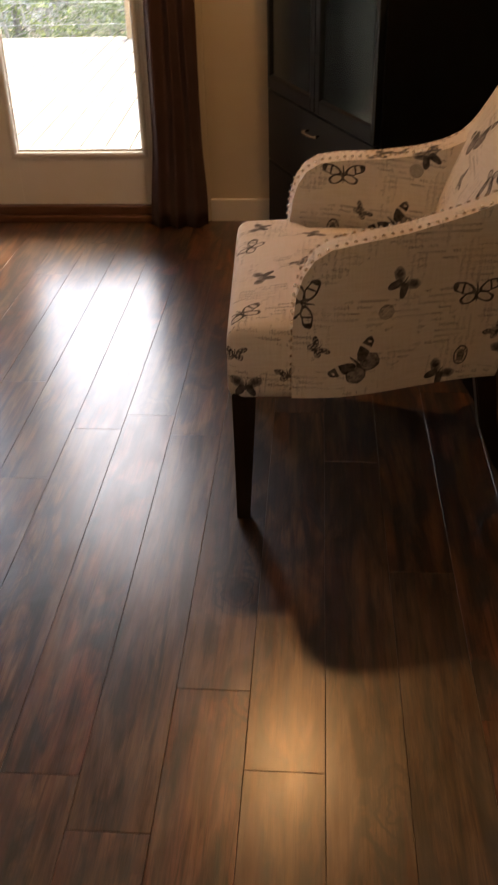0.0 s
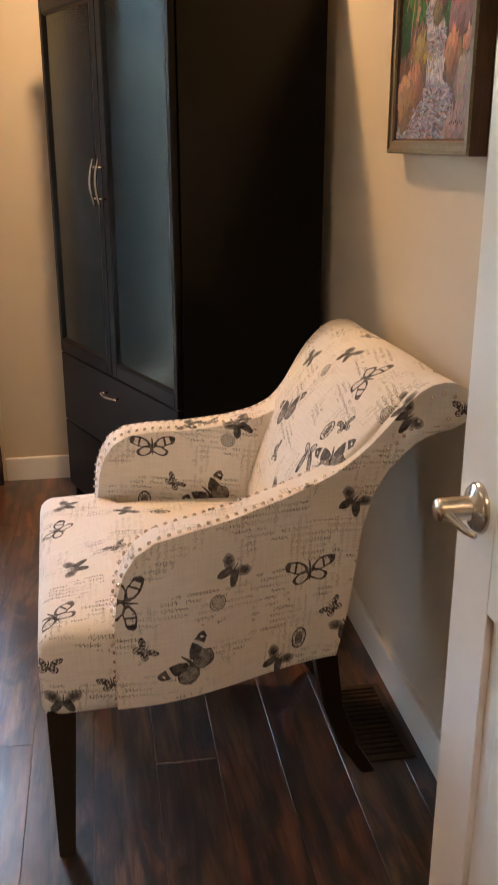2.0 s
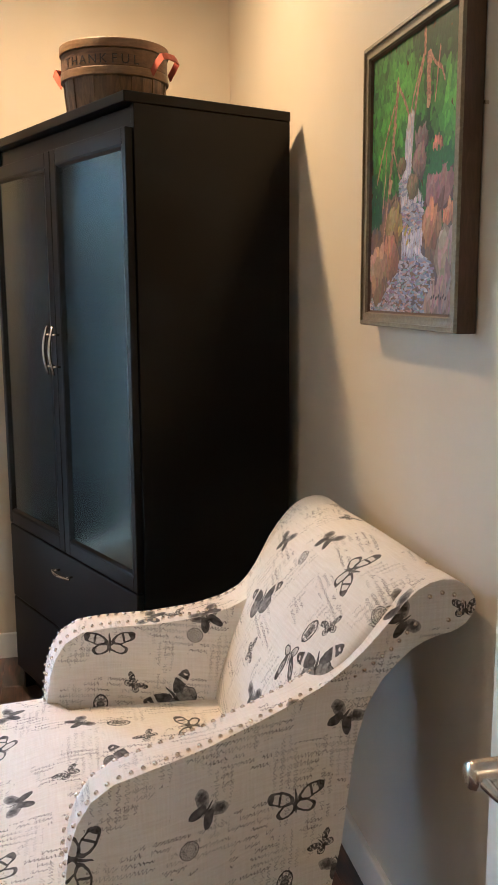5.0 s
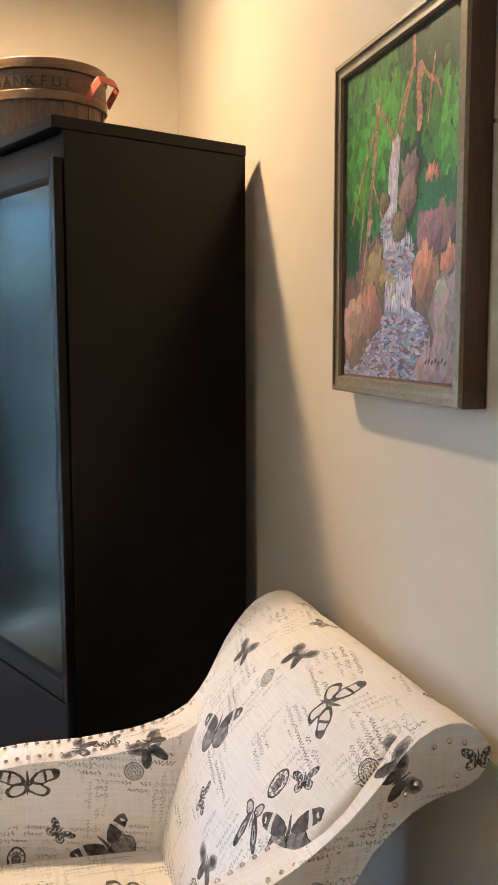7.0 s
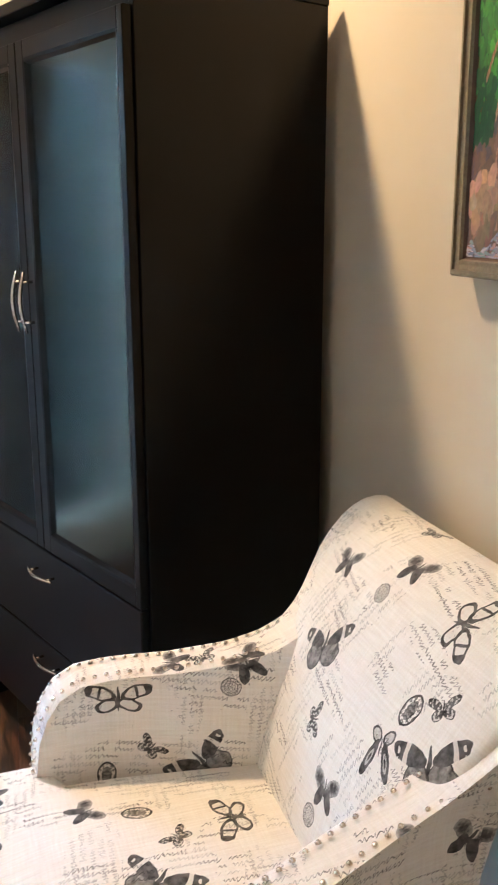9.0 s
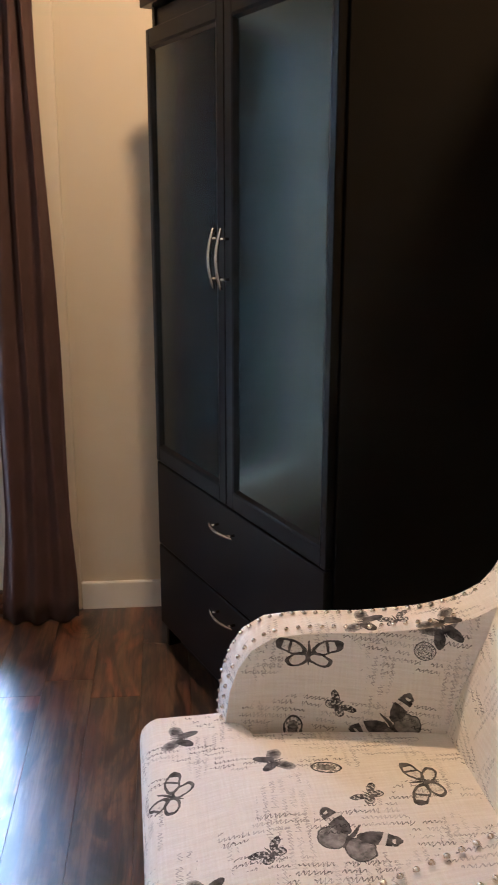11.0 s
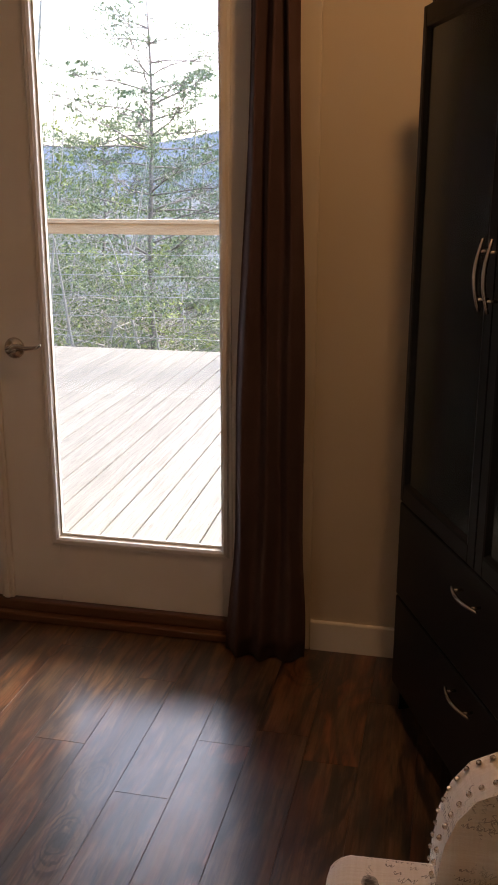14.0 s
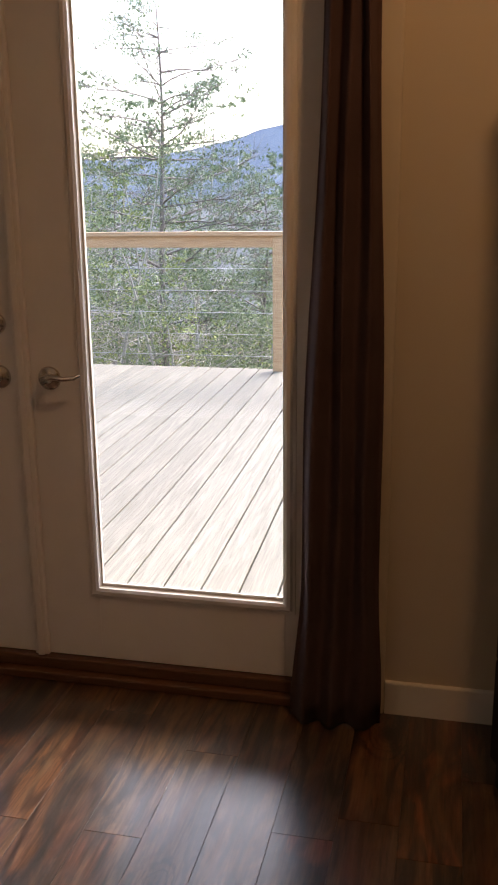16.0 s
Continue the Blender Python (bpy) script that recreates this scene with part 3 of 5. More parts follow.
        ink = top(between(up, 0.74, 1.0), between(lo, 0.70, 1.0), bars, mt("MULTIPLY", inside(mt("MINIMUM", up, lo)), 0.08), body)
    elif kind == "moth":
        up, lo = ellipse(0.52, 0.22, 0.50, 0.32, 34), ellipse(0.34, -0.36, 0.24, 0.48, 26)
        over = mt("MULTIPLY", inside(up), mt("ADD", mt("MULTIPLY", mt("SUBTRACT", 1.0, up), 0.5), mt("MULTIPLY", vein, 0.85)))
        under = mt("MULTIPLY", inside(lo), mt("ADD", 0.55, mt("MULTIPLY", vein, 0.6)))
        ink = top(over, under, body)
    elif kind == "narrow":
        up, lo = ellipse(0.42, 0.50, 0.42, 0.30, 45), ellipse(0.55, -0.55, 0.26, 0.90, 22)
        over = mt("MULTIPLY", inside(up), mt("ADD", mt("MULTIPLY", mt("GREATER_THAN", up, 0.72), 0.6), mt("MULTIPLY", vein, 0.6)))
        under = mt("MULTIPLY", inside(lo), mt("SUBTRACT", 0.95, mt("MULTIPLY", between(lo, 0.25, 0.5), 0.6)))
        ink = top(over, under, body)
    elif kind == "small":
        up, lo = ellipse(0.54, 0.24, 0.50, 0.23, 30), ellipse(0.36, -0.32, 0.36, 0.28, -32)
        wing = mt("MINIMUM", up, lo)
        ink = top(mt("MULTIPLY", inside(wing), mt("SUBTRACT", 0.95, mt("MULTIPLY", mt("GREATER_THAN", vein, 0.54), 0.75))), between(wing, 0.85, 1.0), body)
    elif kind == "beetle":
        oval, core = ellipse(0, 0, 0.68, 1.0, 0), ellipse(0, 0, 0.34, 0.62, 0)
        ink = top(mt("MULTIPLY", between(oval, 0.84, 1.0), 0.75), mt("MULTIPLY", inside(core), mt("MULTIPLY", vein, 1.3)), mt("MULTIPLY", inside(oval), mt("MULTIPLY", mt("GREATER_THAN", vein, 0.52), 0.6)))
    else:
        disc = ellipse(0, 0, 1, 1, 0)
        letters = texture(sc.outputs[0], 9.0).outputs["Fac"]
        ink = mt("MULTIPLY", top(between(disc, 0.90, 1.0), between(disc, 0.62, 0.68), mt("MULTIPLY", inside(disc), mt("GREATER_THAN", letters, 0.52))), 0.72)
    g.links.new(mt("MINIMUM", mt("MULTIPLY", ink, 1.35), 1.0), go.inputs["Ink"])
    return g


SIZES = {"banded": 0.063, "clear": 0.055, "moth": 0.036, "narrow": 0.030, "small": 0.027, "beetle": 0.024, "postmark": 0.0165}
PRINTS = {kind: motif_group(kind) for kind in SIZES}


def handwriting(k, u, v, seed):
    """Rows of slanting script along u, broken into words and blocks."""
    rows = k.math("MULTIPLY", k.math("ADD", v, seed), 74.0)
    row, up = k.math("FLOOR", rows), k.math("SUBTRACT", k.math("FRACT", rows), 0.5)
    lean = k.math("SUBTRACT", u, k.math("MULTIPLY", up, 0.006))
    at = k.n("CombineXYZ")
    k.link(k.math("MULTIPLY", lean, 150.0), at.inputs[0])
    k.link(k.math("MULTIPLY", row, 7.7), at.inputs[1])
    shape = k.n("TexNoise", Scale=1.0, Detail=1.0)
    k.link(at.outputs[0], shape.inputs["Vector"])
    phase = k.math("ADD", k.math("MULTIPLY", lean, 950.0), k.math("MULTIPLY", shape.outputs["Fac"], 9.0))
    tall = k.math("MULTIPLY", k.math("POWER", shape.outputs["Fac"], 2.0), 0.78)
    line = k.math("LESS_THAN", k.math("ABSOLUTE", k.math("SUBTRACT", up, k.math("MULTIPLY", k.math("SINE", phase), tall))), k.math("ADD", 0.055, k.math("MULTIPLY", k.math("ABSOLUTE", k.math("COSINE", phase)), k.math("MULTIPLY", tall, 0.36))))
    at2 = k.n("CombineXYZ")
    k.link(k.math("MULTIPLY", u, 40.0), at2.inputs[0])
    k.link(k.math("MULTIPLY", row, 3.1), at2.inputs[1])
    word = k.n("TexNoise", Scale=1.0, Detail=0.0)
    k.link(at2.outputs[0], word.inputs["Vector"])
    at3 = k.n("CombineXYZ")
    k.link(k.math("MULTIPLY", u, 8.0), at3.inputs[0])
    k.link(k.math("MULTIPLY", v, 19.0), at3.inputs[1])
    at3.inputs[2].default_value = seed * 40
    block = k.n("TexNoise", Scale=1.0, Detail=0.0)
    k.link(at3.outputs[0], block.inputs["Vector"])
    weight = k.ramp(k.noise(at3.outputs[0], 1.7, 0), (0.36, grey(0.38)), (0.62, grey(0.95)))
    return k.math("MULTIPLY", k.math("MULTIPLY", line, k.math("GREATER_THAN", word.outputs["Fac"], 0.42)), k.math("MULTIPLY", k.math("GREATER_THAN", block.outputs["Fac"], 0.565), weight))


def fabric(name, motifs, tilt=4.0):
    """Cream linen printed with motifs (kind, u, v, degrees) over faint handwriting."""
    k = Mat(name, 0.85, spec=0.2)
    uv = k.n("UVMap").outputs[0]

    def stretched(sx, sy, detail):
        mp = k.n("Mapping")
        mp.inputs["Scale"].default_value = (sx, sy, 1)
        k.link(uv, mp.inputs["Vector"])
        return k.noise(mp.outputs[0], 1.0, detail)

    weave, slub, cross = stretched(260, 1300, 2.0), stretched(16, 240, 3.0), stretched(300, 14, 2.0)
    thread = k.math("ADD", k.math("MULTIPLY", weave, 0.35), k.math("ADD", k.math("MULTIPLY", slub, 0.4), k.math("MULTIPLY", cross, 0.25)))
    base = k.ramp(thread, (0.34, (0.69, 0.635, 0.555)), (0.64, (0.85, 0.815, 0.755)))
    tl = k.n("Mapping")
    tl.inputs["Rotation"].default_value = (0, 0, radians(tilt))
    k.link(uv, tl.inputs["Vector"])
    sep = k.n("SeparateXYZ")
    k.link(tl.outputs[0], sep.inputs[0])
    ink = k.math("MAXIMUM", handwriting(k, sep.outputs[0], sep.outputs[1], 0.37), k.math("MULTIPLY", handwriting(k, sep.outputs[1], k.math("MULTIPLY", sep.outputs[0], -1.0), 0.81), 0.6))
    col = k.mix(k.math("MULTIPLY", ink, 0.85), base, (0.050, 0.042, 0.040))
    dark = None
    for kind, cu, cv, deg in motifs:
        nd = k.t.nodes.new("ShaderNodeGroup")
        nd.node_tree = PRINTS[kind]
        k.link(uv, nd.inputs["UV"])
        nd.inputs["Centre"].default_value = (cu, cv, 0)
        nd.inputs["Angle"].default_value = radians(-deg)
        nd.inputs["Size"].default_value = SIZES[kind]
        dark = nd.outputs[0] if dark is None else k.math("MAXIMUM", dark, nd.outputs[0])
    fade = k.ramp(k.noise(uv, 60, 3), (0.3, grey(0.8)), (0.7, grey(1.0)))
    col = k.mix(k.math("MULTIPLY", dark, fade), col, (0.014, 0.012, 0.013))
    k.colour(col)
    k.bump(thread, 0.3, 0.0014)
    k.b.inputs["Sheen Weight"].default_value = 0.15
    return k.m


FAB_NEAR = fabric("linen_print_outer", [
    ("banded", 0.215, 0.425, 43), ("moth", 0.304, 0.598, -40), ("postmark", 0.271, 0.538, 0), ("clear", 0.468, 0.554, 1), ("beetle", 0.447, 0.406, -8),
    ("moth", 0.400, 0.372, -40), ("small", 0.519, 0.461, 40), ("clear", 0.098, 0.573, -100), ("small", 0.128, 0.470, -50), ("moth", 0.551, 0.415, 20),
    ("moth", 0.645, 0.868, -60), ("moth", 1.142, 0.885, 20), ("moth", 0.560, 0.690, -30), ("moth", 0.455, 1.150, 50), ("small", 0.757, 0.880, 0)])
FAB_FAR = fabric("linen_print_inner", [
    ("clear", 0.217, 0.652, 0), ("small", 0.268, 0.558, -44), ("banded", 0.350, 0.531, 42), ("beetle", 0.194, 0.509, -5), ("postmark", 0.395, 0.673, 0),
    ("moth", 0.422, 0.712, 25), ("moth", 0.422, 1.670, 25), ("moth", 0.309, 1.723, 60), ("small", 0.36, 1.71, 10), ("moth", 0.60, 1.70, 30)])
FAB_BACK = fabric("linen_print_back", [
    ("banded", -1.560, 0.436, 30), ("moth", -1.498, 0.617, 8), ("postmark", -1.514, 0.555, 0), ("clear", -1.329, 0.595, -72), ("beetle", -1.312, 0.464, -8),
    ("small", -1.268, 0.496, 40), ("narrow", -1.322, 0.400, 18), ("small", -1.482, 0.349, -60), ("moth", -1.391, 0.292, 10), ("banded", -1.235, 0.430, 36),
    ("postmark", -1.179, 0.567, 0), ("moth", -1.160, 0.612, 20), ("small", -1.580, 0.690, 20), ("postmark", -1.410, 0.240, 0), ("small", -1.25, 0.73, 30), ("moth", -1.655, 0.56, 10)], 14.0)
FAB_SEAT = fabric("linen_print_seat", [
    ("banded", 0.215, 1.402, -40), ("clear", -0.022, 1.556, 59), ("clear", 0.349, 1.502, 87), ("moth", -0.001, 1.702, 75), ("moth", 0.141, 1.594, -71),
    ("beetle", 0.215, 1.562, -107), ("small", 0.260, 1.484, 40), ("postmark", 0.300, 1.300, 0), ("moth", 0.380, 1.270, -90), ("small", 0.101, 1.390, 32),
    ("moth", 0.011, 1.344, 96), ("clear", -0.033, 1.165, 30), ("moth", -0.025, 0.378, -4), ("small", 0.065, 0.406, 13), ("small", -0.047, 0.455, -4), ("moth", 1.45, 0.43, 10)])


def box_uv(ob):
    """UV in metres, along the plane that each face lies nearest to."""
    me = ob.data
    layer = me.uv_layers.new(name="UVMap")
    for poly in me.polygons:
        n = poly.normal
        ax = max(range(3), key=lambda i: abs(n[i]) * (1.0, 1.3, 0.8)[i])
        for li in poly.loop_indices:
            co = me.vertices[me.loops[li].vertex_index].co
            layer.data[li].uv = ((co.y, co.z), (co.x, co.z), (co.x, co.y))[ax]


YC = 1.445
ARM_TOP = ((0.074, 0.44), (0.076, 0.53), (0.083, 0.585), (0.097, 0.627), (0.119, 0.660), (0.155, 0.682), (0.21, 0.691), (0.31, 0.700), (0.41, 0.718), (0.47, 0.735), (0.52, 0.757), (0.565, 0.799), (0.61, 0.857), (0.645, 0.898), (0.675, 0.923), (0.705, 0.933), (0.735, 0.930), (0.757, 0.919), (0.773, 0.898), (0.777, 0.884))
ARM_LOW = ((0.074, 0.348), (0.545, 0.342), (0.552, 0.40), (0.562, 0.52), (0.582, 0.65), (0.615, 0.74), (0.66, 0.806), (0.70, 0.830), (0.735, 0.836), (0.757, 0.846), (0.773, 0.868), (0.777, 0.880))


def side_y(x, z, sgn=-1):
    """How far the outer face of a side stands from the middle."""
    return 0.357 - 0.105 * smoothstep(0.12, 0.56, x) + (0.048 if sgn < 0 else 0.098) * smoothstep(0.68, 0.88, z) + 0.006 * math.sin(math.pi * min(1, max(0, (z - 0.34) / 0.36)))


def arm(name, sgn, mat, chair):
    bm = bmesh.new()
    xs = [0.074, 0.0745, 0.076, 0.083, 0.097, 0.119, 0.155] + [0.155 + (0.735 - 0.155) * k / 26 for k in range(1, 27)] + [0.748, 0.760, 0.769, 0.775, 0.777]
    nz, thick = 9, 0.078
    outer, inner = [], []
    for x in xs:
        lo, hi = curve_at(ARM_LOW, x), curve_at(ARM_TOP, x)
        if x <= 0.0745:
            hi = 0.44 if x < 0.0745 else 0.48
        co, ci = [], []
        for j in range(nz + 1):
            z = lo + (hi - lo) * j / nz
            y = side_y(x, z, sgn)
            co.append(bm.verts.new((x, YC + sgn * y, z)))
            ci.append(bm.verts.new((x + 0.004, YC + sgn * (y - thick), z - 0.004 * (j == nz))))
        outer.append(co)
        inner.append(ci)
    n = len(xs)
    for i in range(n - 1):
        for j in range(nz):
            bm.faces.new((outer[i][j], outer[i + 1][j], outer[i + 1][j + 1], outer[i][j + 1]))
            bm.faces.new((inner[i][j], inner[i][j + 1], inner[i + 1][j + 1], inner[i + 1][j]))
        for j in (0, nz):
            bm.faces.new((outer[i][j], inner[i][j], inner[i + 1][j], outer[i + 1][j]))
    for i in (0, n - 1):
        for j in range(nz):
            bm.faces.new((outer[i][j], outer[i][j + 1], inner[i][j + 1], inner[i][j]))
    bmesh.ops.recalc_face_normals(bm, faces=bm.faces)
    rim = [e for e in bm.edges if len(e.link_faces) == 2 and e.calc_face_angle(0) > 0.9]
    bmesh.ops.bevel(bm, geom=rim, offset=0.020, segments=4, affect="EDGES", profile=0.5, clamp_overlap=True)
    ob = part(name, bm, mat, chair, "", True)
    box_uv(ob)
    return ob


BACK = ((0.415, 0.355), (0.425, 0.46), (0.447, 0.58), (0.478, 0.68), (0.520, 0.76), (0.572, 0.828), (0.615, 0.876), (0.648, 0.902), (0.682, 0.921), (0.715, 0.927), (0.745, 0.920), (0.766, 0.903), (0.771, 0.882), (0.762, 0.858), (0.742, 0.843), (0.712, 0.836), (0.672, 0.810), (0.628, 0.752), (0.592, 0.655), (0.570, 0.52), (0.558, 0.40), (0.552, 0.352))


def back_half(z, x):
    return 0.236 + 0.040 * smoothstep(0.66, 0.88, z)


def chair_back(chair):
    bm = bmesh.new()
    ny = 14
    rings = []
    for i in range(ny + 1):
        v = -1 + 2 * i / ny
        ring = []
        for n, (x, z) in enumerate(BACK):
            puff = 0.016 * (1 - v * v) * (1 if 1 <= n <= 7 else 0)
            ring.append(bm.verts.new((x - puff + 0.012 * v * v * (n <= 7) * 0.5, YC + v * (back_half(z, x) + (0.048 * smoothstep(0.68, 0.88, z) if v > 0 else 0.0)), z + (0.006 * (1 - v * v) if 6 <= n <= 11 else 0))))
        rings.append(ring)
    m = len(BACK)
    for a, b in zip(rings, rings[1:]):
        for k in range(m):
            bm.faces.new((a[k], a[(k + 1) % m], b[(k + 1) % m], b[k]))
    bm.faces.new(rings[0])
    bm.faces.new(rings[-1])
    bmesh.ops.recalc_face_normals(bm, faces=bm.faces)
    rim = [e for e in bm.edges if len(e.link_faces) == 2 and any(len(f.verts) > 6 for f in e.link_faces)]
    bmesh.ops.bevel(bm, geom=rim, offset=0.018, segments=4, affect="EDGES", profile=0.5, clamp_overlap=True)
    big = [f for f in bm.faces if len(f.verts) > 6]
    bmesh.ops.triangulate(bm, faces=big)
    ob = part("backrest", bm, FAB_BACK, chair, "", True)
    run = [0.0]
    for (xa, za), (xb, zb) in zip(BACK, BACK[1:]):
        run.append(run[-1] + math.hypot(xb - xa, zb - za))
    layer = ob.data.uv_layers.new(name="UVMap")
    for lp in ob.data.loops:
        co = ob.data.vertices[lp.vertex_index].co
        best = None
        for n, ((xa, za), (xb, zb)) in enumerate(zip(BACK, BACK[1:])):
            dx, dz = xb - xa, zb - za
            f = min(1.0, max(0.0, ((co.x - xa) * dx + (co.z - za) * dz) / (dx * dx + dz * dz)))
            gap = math.hypot(xa + f * dx - co.x, za + f * dz - co.z)
            if best is None or gap < best[0] - 1e-6:
                best = (gap, run[n] + f * (run[n + 1] - run[n]))
        layer.data[lp.index].uv = (-co.y, best[1])


def chair_seat(chair):
    bm = bmesh.new()
    x0, x1, zb, zt, r = -0.064, 0.46, 0.350, 0.514, 0.034
    us = [0, 0.004, 0.010, 0.018, 0.030] + [0.03 + (x1 - x0 - 0.03) * k / 22 for k in range(1, 23)]
    vs = [-1, -0.99, -0.965, -0.93] + [-0.88 + 1.76 * k / 14 for k in range(15)] + [0.93, 0.965, 0.99, 1]
    grid = []
    for d in us:
        half = 0.352 - 0.076 * smoothstep(0.145, 0.19, d) - 0.03 * smoothstep(0.2, 0.5, d) - 0.006 * (1 - min(1, d / 0.03))
        row = []
        for v in vs:
            e = (1 - abs(v)) * half
            drop = 0.0
            for q in (d, e):
                if q < r:
                    drop += r - math.sqrt(max(0.0, r * r - (r - q) ** 2))
            crown = 0.034 * (1 - v * v) * smoothstep(0.0, 0.2, d)
            row.append(bm.verts.new((x0 + d, YC + v * half, max(zb + 0.05, zt + crown - drop))))
        grid.append(row)
    for a, b in zip(grid, grid[1:]):
        for k in range(len(vs) - 1):
            bm.faces.new((a[k], b[k], b[k + 1], a[k + 1]))
    edge = [e for e in bm.edges if e.is_boundary]
    out = bmesh.ops.extrude_edge_only(bm, edges=edge)
    low = [g for g in out["geom"] if isinstance(g, bmesh.types.BMVert)]
    for v in low:
        v.co.z = zb + 0.02
    edge = [e for e in bm.edges if e.is_boundary]
    out = bmesh.ops.extrude_edge_only(bm, edges=edge)
    low = [g for g in out["geom"] if isinstance(g, bmesh.types.BMVert)]
    for v in low:
        v.co.z = zb - 0.004
        v.co.x += 0.006 if v.co.x < 0.0 else 0
        v.co.y += 0.006 * (1 if v.co.y < YC else -1)
    bmesh.ops.contextual_create(bm, geom=[e for e in bm.edges if e.is_boundary])
    bmesh.ops.recalc_face_normals(bm, faces=bm.faces)
    ob = part("seat", bm, FAB_SEAT, chair, "", True)
    box_uv(ob)


def chair_legs(chair):
    for sgn in (-1, 1):
        for pts in ([((-0.030, 0.318, 0.356), 0.027), ((-0.034, 0.318, 0.2), 0.022), ((-0.040, 0.318, 0.0), 0.0155)], [((0.515, 0.215, 0.352), 0.025), ((0.540, 0.212, 0.2), 0.021), ((0.580, 0.206, 0.09), 0.018), ((0.635, 0.200, 0.0), 0.016)]):
            bm = bmesh.new()
            rings = []
            for (x, y, z), h in pts:
                rings.append([bm.verts.new((x + h * a, YC + sgn * y + h * b, z)) for a, b in ((-1, -1), (1, -1), (1, 1), (-1, 1))])
            for a, b in zip(rings, rings[1:]):
                for k in range(4):
                    bm.faces.new((a[k], a[(k + 1) % 4], b[(k + 1) % 4], b[k]))
            bm.faces.new(rings[0])
            bm.faces.new(rings[-1])
            bmesh.ops.recalc_face_normals(bm, faces=bm.faces)
            bmesh.ops.bevel(bm, geom=bm.edges[:], offset=0.003, segments=2, affect="EDGES")
            part("leg", bm, LEG, chair, "dark espresso tapered leg")


def spaced(path, step):
    """Places at even steps along a polyline."""
    pts = [Vector(p) for p in path]
    out, left = [], 0.0
    for a, b in zip(pts, pts[1:]):
        d = (b - a).length
        s = left
        while s < d:
            out.append(a + (b - a) * (s / d))
            s += step
        left = s - d
    return out


def chair_nails(chair):
    bm = bmesh.new()
    add_lathe(bm, ((0.0043, -0.001), (0.0040, 0.0015), (0.0029, 0.0030), (0.0011, 0.0038), (0.0001, 0.0039)), 10)
    me = bpy.data.meshes.new("nailhead")
    bm.to_mesh(me)
    bm.free()
    for p in me.polygons:
        p.use_smooth = True
    me.materials.append(NAIL)

    def nail(place, normal):
        ob = new("nailhead", me)
        ob.matrix_world = Matrix.Translation(place) @ Vector(normal).normalized().to_track_quat("Z", "Y").to_matrix().to_4x4()
        ob.parent = chair

    for sgn in (-1, 1):
        for inset in (0.010, 0.062):
            path = []
            for x, z in ARM_TOP[:-5] if inset < 0.03 or sgn < 0 else ARM_TOP[:10]:
                fall = 0.042 * smoothstep(0.50, 0.60, x) if inset < 0.03 else 0.006 * smoothstep(0.50, 0.60, x)
                path.append((x + 0.4 * fall, YC + sgn * (side_y(x, z - fall, sgn) - inset * (1 - smoothstep(0.50, 0.60, x) if inset < 0.03 else 1)), z - fall))
            path = [(0.074, path[0][1], 0.37)] + path
            pts = spaced(path, 0.0195)
            for a, b in zip(pts, pts[1:]):
                t = (b - a).normalized()
                nrm = Vector((-t.z, 0, t.x))
                flat = smoothstep(0.48, 0.58, a.x) if inset < 0.03 else 0.0
                nrm = nrm * (1 - flat) + Vector((0, sgn * (0.55 + 0.45 * flat if inset < 0.03 else -0.45), 0))
                nail(a + 0.0012 * nrm - Vector((0, sgn * 0.002 * (1 - flat), 0)), nrm)
        end = [(x, YC + sgn * (side_y(x, z, sgn) + 0.0012), z) for x, z in ((0.690, 0.905), (0.715, 0.910), (0.742, 0.902), (0.755, 0.884), (0.742, 0.866), (0.715, 0.856))]
        for p in spaced(end, 0.023):
            nail(p, (0, sgn, 0))


def armchair():
    chair = thing("armchair", "cream linen armchair printed with black butterflies and handwriting, nailhead trim", "chair")
    arm("arm", -1, FAB_NEAR, chair)
    arm("arm", 1, FAB_FAR, chair)
    chair_back(chair)
    chair_seat(chair)
    chair_legs(chair)
    chair_nails(chair)
    turn = Matrix.Translation((0.0, YC, 0)) @ Matrix.Rotation(radians(2.6), 4, "Z") @ Matrix.Translation((0.0, -YC, 0))
    chair.matrix_world = turn


armchair()


# ---- floor vent ----
def floor_vent():
    v = thing("floor_vent", "dark metal floor vent grille beside the baseboard", "vent")
    x0, x1, y0, y1 = 0.634, 0.768, 1.290, 1.590
    part("frame", boxes(((x0, y0, 0), (x0 + 0.018, y1, 0.006)), ((x1 - 0.018, y0, 0), (x1, y1, 0.006)), ((x0 + 0.018, y0, 0), (x1 - 0.018, y0 + 0.018, 0.006)), ((x0 + 0.018, y1 - 0.018, 0), (x1 - 0.018, y1, 0.006)), bevel=0.0015), BRONZE, v)
    for k in range(14):
        y = y0 + 0.026 + k * 0.0185
        part("slat", box((x0 + 0.018, y, 0.001), (x1 - 0.018, y + 0.008, 0.005)), BRONZE, v)


floor_vent()


